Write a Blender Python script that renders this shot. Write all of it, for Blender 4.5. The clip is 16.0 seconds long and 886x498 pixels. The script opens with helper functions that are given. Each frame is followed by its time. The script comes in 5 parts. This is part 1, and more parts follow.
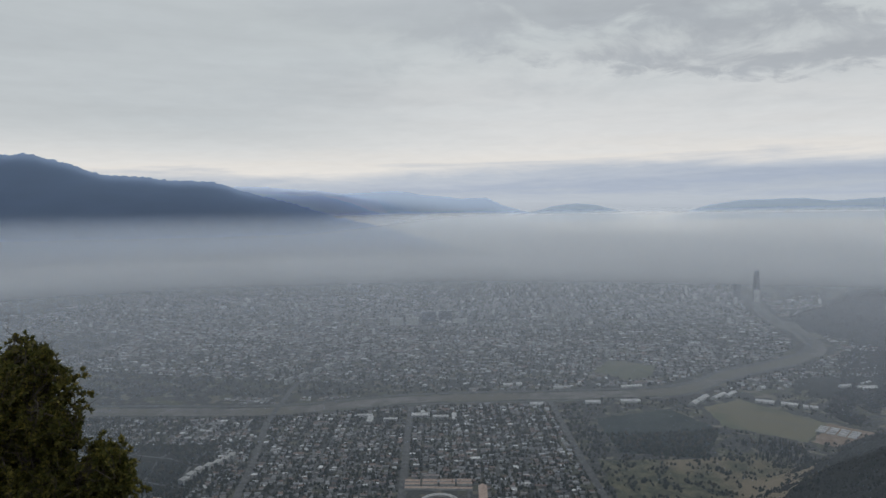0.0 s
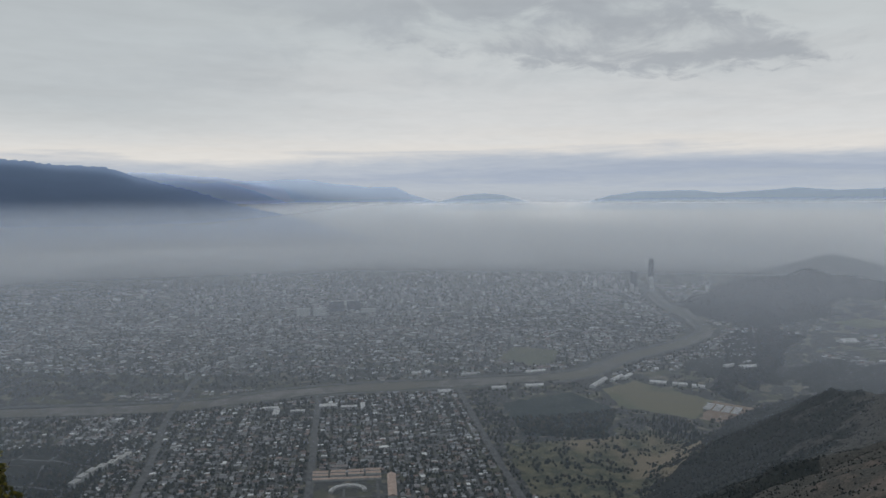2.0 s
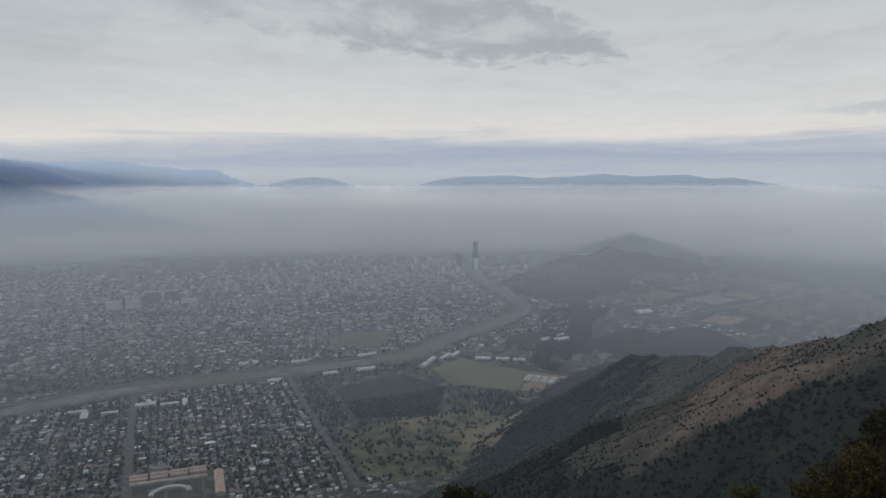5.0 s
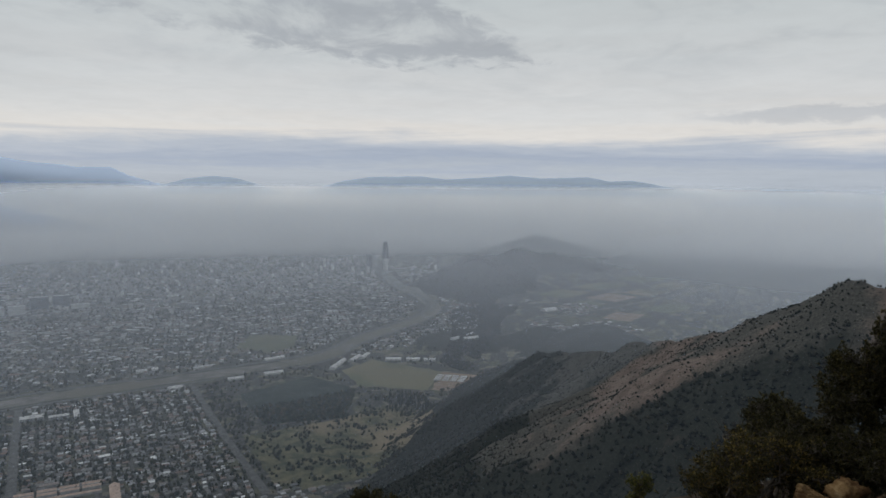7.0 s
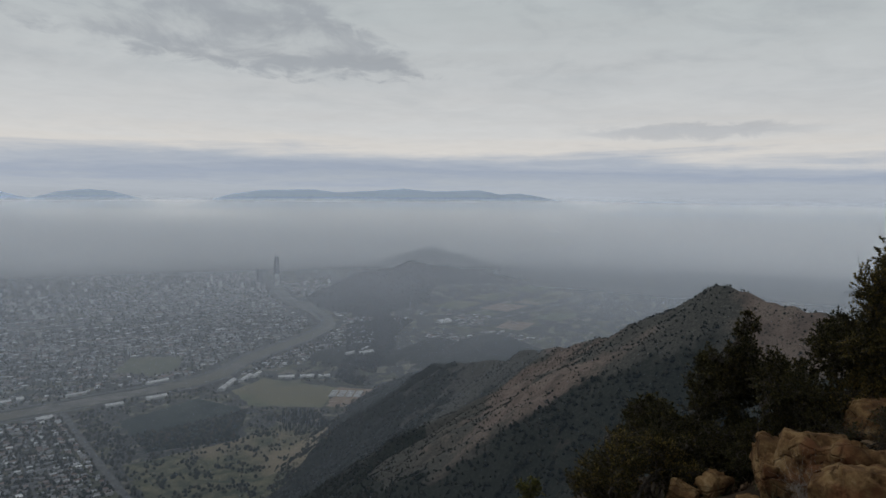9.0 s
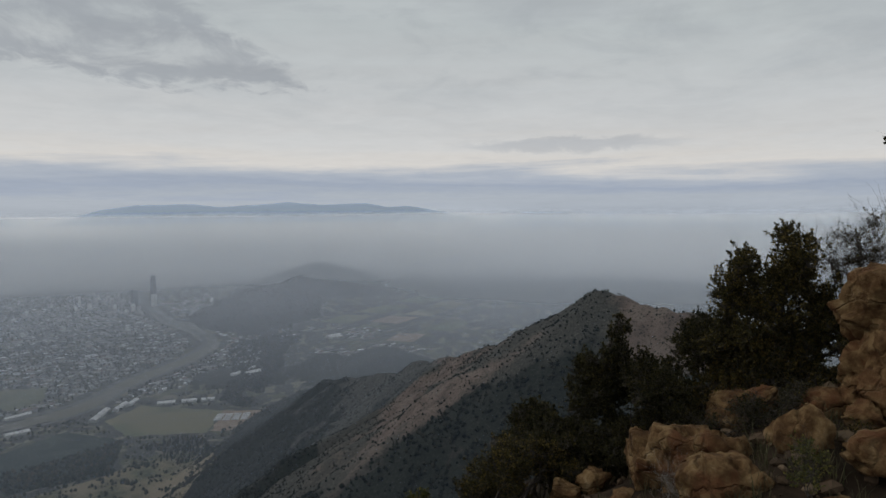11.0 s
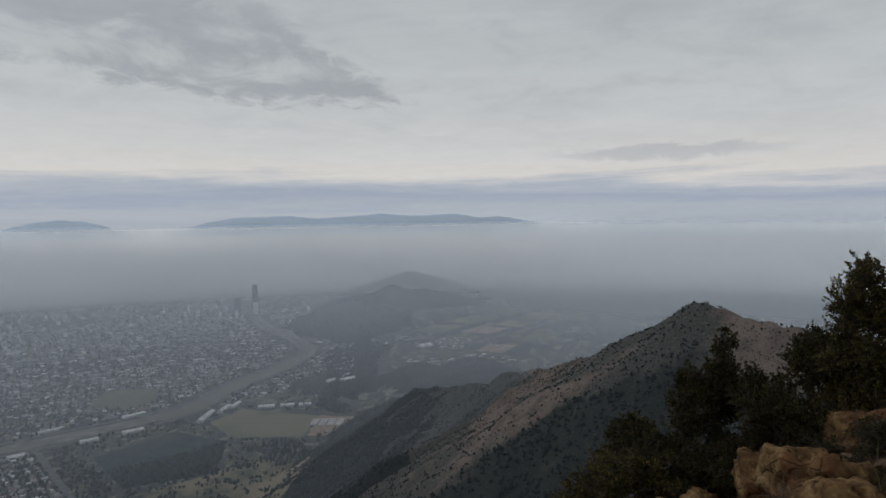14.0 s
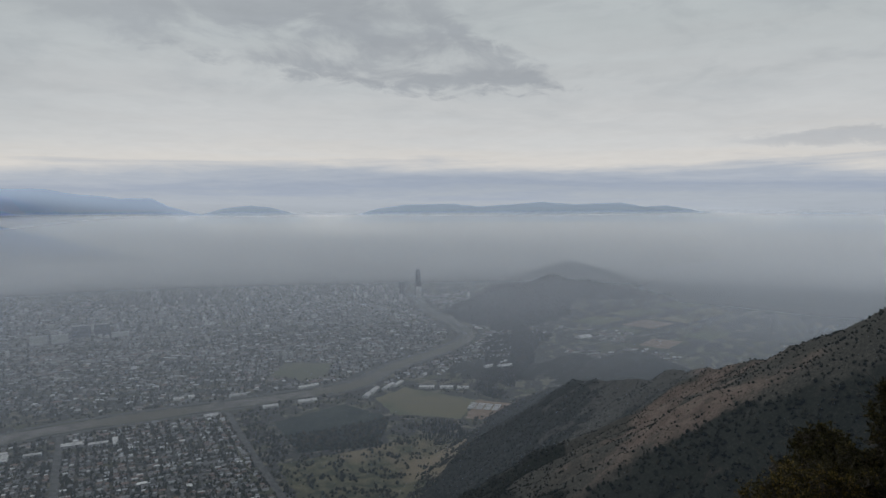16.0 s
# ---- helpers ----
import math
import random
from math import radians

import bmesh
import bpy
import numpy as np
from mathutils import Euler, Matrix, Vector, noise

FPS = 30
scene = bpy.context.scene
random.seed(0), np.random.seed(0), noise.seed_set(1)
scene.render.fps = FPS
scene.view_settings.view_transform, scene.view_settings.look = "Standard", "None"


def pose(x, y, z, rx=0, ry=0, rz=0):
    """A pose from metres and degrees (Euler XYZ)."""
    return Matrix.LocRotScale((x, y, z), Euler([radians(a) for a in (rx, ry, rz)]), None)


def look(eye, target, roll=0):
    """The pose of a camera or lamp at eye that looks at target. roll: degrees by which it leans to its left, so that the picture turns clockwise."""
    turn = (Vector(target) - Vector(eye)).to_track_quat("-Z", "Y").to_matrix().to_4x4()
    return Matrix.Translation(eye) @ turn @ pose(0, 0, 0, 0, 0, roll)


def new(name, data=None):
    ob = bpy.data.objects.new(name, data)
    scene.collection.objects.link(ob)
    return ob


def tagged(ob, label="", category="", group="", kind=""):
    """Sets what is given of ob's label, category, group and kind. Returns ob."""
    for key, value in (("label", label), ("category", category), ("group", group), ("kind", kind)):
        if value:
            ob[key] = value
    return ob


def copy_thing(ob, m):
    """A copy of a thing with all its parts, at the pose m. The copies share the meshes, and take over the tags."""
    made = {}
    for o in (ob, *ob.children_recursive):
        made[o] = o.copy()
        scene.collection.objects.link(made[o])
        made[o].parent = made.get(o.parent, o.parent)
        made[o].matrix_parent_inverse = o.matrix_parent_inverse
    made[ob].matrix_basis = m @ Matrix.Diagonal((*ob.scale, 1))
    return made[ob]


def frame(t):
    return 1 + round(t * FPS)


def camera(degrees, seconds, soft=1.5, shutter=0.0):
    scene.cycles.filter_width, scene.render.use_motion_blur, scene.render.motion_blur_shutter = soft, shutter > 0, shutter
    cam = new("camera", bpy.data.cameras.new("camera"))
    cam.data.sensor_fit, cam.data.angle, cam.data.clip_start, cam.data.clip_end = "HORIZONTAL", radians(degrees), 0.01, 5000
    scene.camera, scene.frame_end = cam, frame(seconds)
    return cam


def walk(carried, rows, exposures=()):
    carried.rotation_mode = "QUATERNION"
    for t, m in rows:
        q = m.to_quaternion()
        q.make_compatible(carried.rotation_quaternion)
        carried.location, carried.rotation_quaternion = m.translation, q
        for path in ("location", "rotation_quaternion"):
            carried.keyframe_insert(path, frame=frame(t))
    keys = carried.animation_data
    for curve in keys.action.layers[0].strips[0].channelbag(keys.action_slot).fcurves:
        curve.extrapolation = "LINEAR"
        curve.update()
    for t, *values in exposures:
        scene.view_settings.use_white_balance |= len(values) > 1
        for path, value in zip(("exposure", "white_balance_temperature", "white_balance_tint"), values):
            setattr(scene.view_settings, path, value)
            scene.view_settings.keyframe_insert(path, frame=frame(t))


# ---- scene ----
# ---------------------------------------------------------------- camera
cam = camera(66.8, 16.0)
EYE, ARM = 1.6, 0.4
# seconds, pitch, roll, yaw
ROWS = [
    (0.0, -2.94, 0.71, -0.02), (0.5, -3.21, 0.36, -2.71), (1.0, -3.44, 0.60, -4.32),
    (1.5, -3.87, 0.33, -6.28), (2.0, -3.93, 0.32, -7.81), (2.5, -4.86, 0.17, -9.74),
    (3.0, -4.80, 0.34, -11.74), (3.5, -4.78, 0.45, -13.12), (4.0, -5.01, 0.32, -16.39),
    (6.5, -5.32, -0.21, -28.17), (7.0, -5.24, -0.40, -29.94), (7.5, -4.95, -0.31, -32.01),
    (8.0, -4.51, 0.28, -34.67), (8.5, -4.47, -0.13, -37.15), (9.0, -4.09, -0.26, -39.00),
    (9.5, -3.94, 0.08, -40.52), (10.0, -3.57, 0.32, -43.25), (12.0, -2.95, 0.70, -50.80),
    (12.5, -2.73, 0.76, -50.16), (13.0, -2.37, 0.80, -47.72), (13.5, -2.30, 0.71, -44.01),
    (14.0, -2.08, 0.93, -40.83), (14.5, -1.91, 1.13, -37.56), (15.0, -2.19, 0.91, -33.72),
    (15.5, -2.68, 0.21, -30.54), (16.0, -2.94, 0.26, -27.21),
]


def arm_place(yaw):
    return -ARM * math.sin(radians(yaw)), ARM * (math.cos(radians(yaw)) - 1), EYE


walk(cam, [(t, pose(*arm_place(yaw), 90 + pitch, roll, yaw)) for t, pitch, roll, yaw in ROWS],
     [(0.0, 0.06), (2.0, 0.0), (4.0, 0.0), (8.0, 0.03), (8.5, 0.04), (9.0, -0.14), (10.0, -0.14), (12.5, -0.12), (14.5, -0.17), (16.0, -0.15)])

# ---------------------------------------------------------------- materials: small node helpers


class Net:
    """A short way to write node trees."""

    def __init__(self, tree):
        tree.nodes.clear()
        self.n, self.l = tree.nodes, tree.links

    def add(self, kind, ins=None, **props):
        nd = self.n.new(kind)
        for k, v in props.items():
            if k == "op":
                nd.operation = v
            elif k == "blend":
                nd.data_type, nd.blend_type = "RGBA", v
            elif k == "dims":
                nd.noise_dimensions = v
            elif k == "feature":
                nd.feature = v
            elif k == "clamp":
                nd.use_clamp = v
            elif k == "interp":
                nd.interpolation_type = v
        for k, v in (ins or {}).items():
            self.put(nd.inputs[k], v)
        return nd

    def put(self, sock, v):
        if isinstance(v, bpy.types.NodeSocket):
            self.l.new(v, sock)
        elif isinstance(v, bpy.types.Node):
            self.l.new(v.outputs[0], sock)
        else:
            sock.default_value = v

    def math(self, op, a, b=0.0, c=0.0, clamp=False):
        return self.add("ShaderNodeMath", {0: a, 1: b, 2: c}, op=op, clamp=clamp).outputs[0]

    def step(self, v, a, b, lo=0.0, hi=1.0):
        nd = self.add("ShaderNodeMapRange", {0: v, 1: a, 2: b, 3: lo, 4: hi}, interp="SMOOTHSTEP")
        return nd.outputs[0]

    def mix(self, f, a, b, blend="MIX"):
        nd = self.add("ShaderNodeMix", None, blend=blend)
        self.put(nd.inputs[0], f), self.put(nd.inputs[6], a), self.put(nd.inputs[7], b)
        return nd.outputs[2]

    def noise(self, vec, scale, detail=4.0, rough=0.55, warp=0.0):
        return self.add("ShaderNodeTexNoise", {"Vector": vec, "Scale": scale, "Detail": detail, "Roughness": rough, "Distortion": warp}).outputs[0]

    def voro(self, vec, scale, feature="F1", out=0):
        return self.add("ShaderNodeTexVoronoi", {"Vector": vec, "Scale": scale}, feature=feature).outputs[out]

    def ramp(self, f, stops):
        nd = self.add("ShaderNodeValToRGB", {0: f})
        e = nd.color_ramp.elements
        while len(e) < len(stops):
            e.new(0.5)
        for el, (p, c) in zip(e, stops):
            el.position, el.color = p, (*c, 1)
        return nd.outputs[0]


def c4(*c):
    return (*c, 1.0)


def material(name, build):
    m = bpy.data.materials.new(name)
    m.use_nodes = True
    net = Net(m.node_tree)
    out = net.add("ShaderNodeOutputMaterial")
    sh = build(net)
    net.put(out.inputs[0], sh)
    return m


def principled(net, color, rough=0.85, bump=None, strength=0.3, dist=0.05, metal=0.0, spec=0.3):
    nd = net.add("ShaderNodeBsdfPrincipled", {"Base Color": color, "Roughness": rough, "Metallic": metal, "Specular IOR Level": spec})
    if bump is not None:
        b = net.add("ShaderNodeBump", {"Strength": strength, "Distance": dist, "Height": bump})
        net.put(nd.inputs["Normal"], b)
    return nd.outputs[0]


# ---------------------------------------------------------------- world: a closed cloud deck with a lighter gap low over the horizon
world = bpy.data.worlds.new("overcast_sky")
scene.world = world
world.use_nodes = True
SUN_EL, SUN_AZ = 38.0, -25.0


def build_world(net):
    out = net.add("ShaderNodeOutputWorld")
    d = net.add("ShaderNodeTexCoord").outputs["Generated"]
    sep = net.add("ShaderNodeSeparateXYZ", {0: d})
    x, y, z = sep.outputs
    el = net.math("MULTIPLY", net.math("ARCSINE", z), 57.2958)
    az = net.math("MULTIPLY", net.math("ARCTAN2", x, y), 57.2958)
    # cloud sheet seen in perspective
    zz = net.math("ADD", net.math("MAXIMUM", z, 0.0), 0.09)
    px, py = net.math("DIVIDE", x, zz), net.math("DIVIDE", y, zz)
    p = net.add("ShaderNodeCombineXYZ", {0: px, 1: py, 2: 0.0}).outputs[0]
    broad = net.noise(p, 0.55, 3.0, 0.5, 0.4)
    mid = net.noise(p, 1.6, 6.0, 0.6, 0.6)
    fine = net.noise(p, 5.0, 5.0, 0.6, 0.3)
    # thin streaks near the horizon, long in azimuth
    st = net.add("ShaderNodeCombineXYZ", {0: net.math("MULTIPLY", az, 0.035), 1: net.math("MULTIPLY", el, 0.55), 2: 0.0}).outputs[0]
    streak = net.noise(st, 1.0, 5.0, 0.55, 0.5)
    wob = net.math("MULTIPLY", net.math("SUBTRACT", streak, 0.5), 4.5)
    e2 = net.math("ADD", el, wob)
    e2 = net.math("ADD", e2, net.math("MULTIPLY", net.math("SUBTRACT", mid, 0.5), 1.6))
    side = net.math("MULTIPLY", net.step(net.math("ABSOLUTE", net.math("SUBTRACT", az, 28.0)), 22.0, 45.0), 0.7)
    e2 = net.math("ADD", e2, net.math("MULTIPLY", side, net.step(el, 0.0, 2.5)))
    col = net.ramp(net.math("DIVIDE", e2, 30.0, clamp=True), [
        (0.0, (0.46, 0.51, 0.58)), (0.035, (0.49, 0.54, 0.61)), (0.075, (0.40, 0.46, 0.57)), (0.11, (0.50, 0.545, 0.62)),
        (0.15, (0.77, 0.745, 0.715)), (0.21, (0.70, 0.705, 0.705)), (0.32, (0.635, 0.655, 0.665)), (0.5, (0.56, 0.60, 0.61)), (1.0, (0.54, 0.58, 0.60))])
    # darker cloud bellies
    dark = net.step(net.math("ADD", net.math("MULTIPLY", broad, 0.5), net.math("MULTIPLY", mid, 0.5)), 0.45, 0.62)
    high = net.step(el, 5.0, 12.0, 0.0, 0.7)
    col = net.mix(net.math("MULTIPLY", net.math("MULTIPLY", dark, high), 0.55), col, c4(0.41, 0.44, 0.475))
    # one heavy ragged cloud bank to the south, its lower edge rising towards the east
    puff_at = net.add("ShaderNodeCombineXYZ", {0: net.math("MULTIPLY", az, 0.11), 1: net.math("MULTIPLY", el, 0.26), 2: 3.0}).outputs[0]
    puff = net.noise(puff_at, 1.0, 6.0, 0.6, 0.5)
    rag = net.noise(puff_at, 3.0, 5.0, 0.6, 0.8)
    wy = net.math("ADD", net.math("MULTIPLY", net.math("SUBTRACT", fine, 0.5), 2.0), net.math("MULTIPLY", net.math("SUBTRACT", rag, 0.5), 4.0))
    edge = net.math("MULTIPLY_ADD", net.math("MAXIMUM", net.math("SUBTRACT", 23.0, az), 0.0), 0.16, 10.0)
    v = net.math("ADD", net.math("SUBTRACT", el, edge), wy)
    rim = net.math("ADD", net.math("SUBTRACT", net.math("SUBTRACT", 38.5, az), net.math("MULTIPLY", net.math("SUBTRACT", el, 10.3), 1.5)), net.math("MULTIPLY", wy, 2.0))
    bank = net.math("MULTIPLY", net.step(v, -0.3, 0.9), net.step(v, 15.0, 4.0))
    bank = net.math("MULTIPLY", bank, net.math("MULTIPLY", net.step(az, -14.0, 20.0, 0.35, 1.0), net.step(rim, 0.0, 3.0)))
    bank = net.math("MULTIPLY", bank, net.step(puff, 0.33, 0.54, 0.15, 1.0))
    col = net.mix(net.math("MULTIPLY", bank, 0.7), col, c4(0.335, 0.36, 0.40))
    # light holes and mottled greys above it
    mott = net.math("MULTIPLY", net.step(puff, 0.46, 0.68), net.step(el, 7.0, 13.0, 0.0, 0.5))
    col = net.mix(mott, col, c4(0.45, 0.485, 0.51))
    # a long thin cloud further round
    du = net.math("DIVIDE", net.math("SUBTRACT", az, 59.0), 10.0)
    dv = net.math("DIVIDE", net.math("ADD", net.math("SUBTRACT", el, 5.6), net.math("MULTIPLY", wy, 0.35)), 0.7)
    thin = net.step(net.math("ADD", net.math("MULTIPLY", du, du), net.math("MULTIPLY", dv, dv)), 1.2, 0.1)
    col = net.mix(net.math("MULTIPLY", thin, 0.45), col, c4(0.40, 0.43, 0.48))
    col = net.mix(net.math("MULTIPLY", net.step(az, 8.0, -22.0), net.step(el, 3.5, 8.0, 0.0, 0.75)), col, c4(0.47, 0.51, 0.535))
    light = net.math("MULTIPLY_ADD", net.math("SUBTRACT", fine, 0.5), 0.12, 1.0)
    light = net.math("MULTIPLY_ADD", net.math("SUBTRACT", streak, 0.5), 0.20, light)
    col = net.mix(1.0, col, net.add("ShaderNodeCombineColor", {0: light, 1: light, 2: light}).outputs[0], "MULTIPLY")
    sky = net.add("ShaderNodeTexSky")
    sky.sky_type, sky.sun_disc = "NISHITA", False
    sky.sun_elevation, sky.sun_rotation = radians(SUN_EL), radians(SUN_AZ)
    bg1 = net.add("ShaderNodeBackground", {0: col, 1: 0.97})
    bg2 = net.add("ShaderNodeBackground", {0: sky.outputs[0], 1: 0.05})
    mixed = net.add("ShaderNodeMixShader", {0: 0.06, 1: bg1, 2: bg2})
    net.put(out.inputs[0], mixed)


build_world(Net(world.node_tree))
sun = new("sun", bpy.data.lights.new("sun", "SUN"))
sun.data.energy, sun.data.angle, sun.data.color = 0.6, radians(25), (1.0, 0.96, 0.9)
sv = Vector((math.sin(radians(SUN_AZ)) * math.cos(radians(SUN_EL)), math.cos(radians(SUN_AZ)) * math.cos(radians(SUN_EL)), math.sin(radians(SUN_EL))))
sun.matrix_world = look(sv * 50, (0, 0, 0))

# ---------------------------------------------------------------- the lie of the land
VALLEY = -900.0 + EYE
R0, RM = 3000.0, 4850.0


def far_fold(p):
    """Beyond 3 km the plain is drawn together towards the rim of the model, so that the horizon lies inside 4.85 km."""
    p = np.asarray(p, float).copy()
    r = np.hypot(p[:, 0], p[:, 1])
    rr = np.where(r > R0, R0 + (RM - R0) * (1 - np.exp(-(np.maximum(r, R0) - R0) / (RM - R0))), r)
    s = rr / np.maximum(r, 1e-6)
    p[:, 0] *= s
    p[:, 1] *= s
    p[:, 2] = EYE + (p[:, 2] - EYE) * s
    return p


def polar(az, el, d):
    """A place d metres off in that direction, both angles in degrees from the eye."""
    a, e = radians(az), radians(el)
    return (d * math.sin(a), d * math.cos(a), EYE + d * math.tan(e))


# crest of the mountain: behind the viewer, the summit, the saddle, the second peak, the spur that runs down to the plain
CREST = [(-260, -420, -150), (-90, -120, -45), (-20, -14, -3.0), (-3, -2, -0.2), (0, -0.5, 0.0), (0.9, -0.4, -0.02), (2.4, -0.1, -0.40), (4.5, 0.3, -0.78), (6.0, 0.6, -0.74), (7.5, 0.85, -0.45), (9.5, 1.1, -0.35), (14, 1.6, -1.3), (60, 14, -22), (180, 50, -75), (420, 120, -125), (640, 220, -128),
         polar(72, -9.2, 830), polar(67.8, -8.65, 850), polar(65, -7.45, 880), polar(62.1, -6.4, 900), polar(60.2, -7.3, 960), polar(57.7, -8.9, 1050),
         polar(54.6, -10.35, 1200), polar(51.7, -11.5, 1370), polar(47.4, -12.45, 1600), polar(43.6, -13.5, 1850), polar(39.6, -13.65, 2150),
         polar(36.7, -14.35, 2400), polar(33.3, -15.85, 2800), polar(31.5, -17.1, 2950)]
# lesser ribs that run down from the crest on the viewer's side
RIBS = [[polar(49.5, -12.2, 1500), polar(45.5, -14.5, 1480), polar(41.5, -16.4, 1450), polar(36.9, -18.8, 1420), polar(33.0, -21.2, 1390)],
        [polar(60.4, -8.6, 980), polar(56.3, -12.7, 960), polar(51.3, -15.4, 930), polar(47.0, -17.6, 900), polar(42.8, -20.2, 870), polar(38.6, -23.6, 840)],
        [polar(39.6, -13.8, 2150), polar(35.5, -17.5, 2120), polar(31.0, -20.0, 2060), polar(29.0, -22.5, 1950)]]
# far hills on the plain: x, y, height, half widths, turn
HILLS = [(2540, 2690, 150, 320, 280, 0), (2400, 3020, 95, 200, 200, 0), (2000, 3250, 40, 260, 260, 0), (-1110, 2330, 55, 220, 200, 20), (-1800, 1900, 160, 420, 380, 0)]
# ridges of the steep hills beyond the river, heights over the plain
HILL_RIDGES = [([(4930, 6310, 345), (4560, 6080, 240), (4100, 5800, 190), (3560, 5380, 225), (3240, 5080, 258), (3040, 4760, 165), (2860, 4420, 70), (2760, 4230, 5)], 0.46),
               ([(4930, 6310, 345), (5130, 6350, 300), (5480, 6330, 170), (5900, 6300, 40)], 0.34), ([(4930, 6310, 345), (4700, 5850, 150), (4500, 5500, 10)], 0.36)]


def near_line(x, y, line, fall):
    """Height of a ridge with that fall to both sides of its line."""
    best = np.full(x.shape, -1e9)
    for (ax, ay, az_), (bx, by, bz) in zip(line, line[1:]):
        vx, vy = bx - ax, by - ay
        t = np.clip(((x - ax) * vx + (y - ay) * vy) / (vx * vx + vy * vy), 0, 1)
        d = np.hypot(x - ax - t * vx, y - ay - t * vy)
        best = np.maximum(best, az_ + t * (bz - az_) - fall(d))
    return best


def wave(x, y, s, seed):
    """Cheap smooth noise from a few crossed waves, about -1 to 1."""
    rng = np.random.RandomState(seed)
    out = np.zeros(np.shape(x))
    for k in range(7):
        a, ph, f = rng.uniform(0, 6.28), rng.uniform(0, 6.28), rng.uniform(0.6, 1.7) / s
        out += np.sin((x * np.cos(a) + y * np.sin(a)) * f * 6.28 + ph + 1.3 * np.sin((x * np.sin(a) - y * np.cos(a)) * f * 3.1 + ph * 2))
    return out / 4.0


def land(x, y):
    """Height of the ground, before far_fold."""
    x, y = np.asarray(x, float), np.asarray(y, float)
    r = np.hypot(x, y)
    plain = np.full(x.shape, VALLEY)
    for hx, hy, hh, wa, wb, turn in HILLS:
        c, s = math.cos(radians(turn)), math.sin(radians(turn))
        u, v = (x - hx) * c + (y - hy) * s, -(x - hx) * s + (y - hy) * c
        q = np.sqrt((u / wa) ** 2 + (v / wb) ** 2)
        bump = np.clip(1 - q / 1.7, 0, 1)
        bump = bump * bump * (3 - 2 * bump) * (1 + 0.09 * wave(x, y, hh * 2.2, 5))
        plain = np.maximum(plain, VALLEY + hh * bump * 1.05)
    for line, steep in HILL_RIDGES:
        top = near_line(x, y, [(a, b, VALLEY + c) for a, b, c in line], lambda d: steep * (np.hypot(d, 45.0) - 45.0))
        plain = np.maximum(plain, np.where(top > VALLEY, top + np.clip((top - VALLEY) / 90, 0, 1) * (9 * wave(x, y, 330, 5) + 5 * wave(x, y, 120, 15)), VALLEY))
    near = np.clip((r - 3.0) / 60.0, 0, 1)
    crest = near_line(x, y, CREST, lambda d: np.where(d < 0.8, 0.10 * d, 0.08 + (d - 0.8) * np.where(d < 9, 0.60, 0.66)))
    ribs = np.maximum.reduce([near_line(x, y, l, lambda d: 0.62 * d) for l in RIBS])
    m = np.maximum(crest, ribs - 12)
    m = m + near * (9.0 * wave(x, y, 210, 1) + 3.5 * wave(x, y, 70, 2)) * np.clip((near_line(x, y, CREST, lambda d: d * 0) - crest) / 60, 0.06, 1)
    m = m + (0.07 * wave(x, y, 2.1, 3) + 0.03 * wave(x, y, 0.7, 6)) * (1 - near) * np.clip(r - 1, 0, 1)
    k = 18.0
    h = np.clip(0.5 + 0.5 * (m - plain) / k, 0, 1)
    return plain * (1 - h) + m * h + k * h * (1 - h) * 0.5 * (r > 60)


# the foot of the wooded faces, as bearing and reach from the summit
WOOD_LINE = [(25, 1500), (30, 1200), (34, 900), (38.6, 830), (43, 815), (47, 824), (51, 830), (56, 815), (60.5, 820), (62.5, 810), (64, 760), (68, 640), (80, 500)]


def below_crest(x, y):
    """How far a place lies below the nearest point of the crest."""
    return near_line(x, y, CREST, lambda d: d * 0) - land(x, y)


def wooded(x, y):
    """1 on the closely wooded faces and in the ravines, 0 on the stony ones."""
    r, b, z = np.hypot(x, y), np.degrees(np.arctan2(x, y)), land(x, y)
    rough = 45 * wave(x, y, 160, 16) + 25 * wave(x, y, 45, 17)
    near_side = np.interp(b, [q[0] for q in WOOD_LINE], [q[1] for q in WOOD_LINE]) - r + rough * 0.6
    low = (VALLEY + 165 - z) * 0.8 + rough * 1.6
    ravine = (below_crest(x, y) - 430) * 0.5 + rough * 1.4
    w = np.clip(np.maximum.reduce([near_side, low, ravine - 60 * np.clip((b - 30) / 12, 0, 1)]) / 50 + 0.4, 0, 1)
    return np.where(r > 3300, 0.8, w * (r > 60))


def stony(x, y):
    """1 on the bare reddish faces between the ribs."""
    r, b = np.hypot(x, y), np.degrees(np.arctan2(x, y))
    rib = np.interp(b, [30, 33, 36.9, 41.5, 45.5, 49.5, 55, 66], [1270, 1390, 1420, 1450, 1480, 1600, 1500, 1200])
    face = np.clip((rib - r) / 60 + 0.5, 0, 1) * (0.25 + 0.85 * np.exp(-((b - 47.0) / 6.5) ** 2)) + 0.75 * np.clip((b - 61.5) / 2, 0, 1)
    return np.clip(face * (0.75 + 0.45 * wave(x, y, 210, 20) + 0.2 * wave(x, y, 60, 21)), 0, 1) * (r < 3300)


def on_land(x, y):
    return float(land(np.array([x]), np.array([y]))[0])


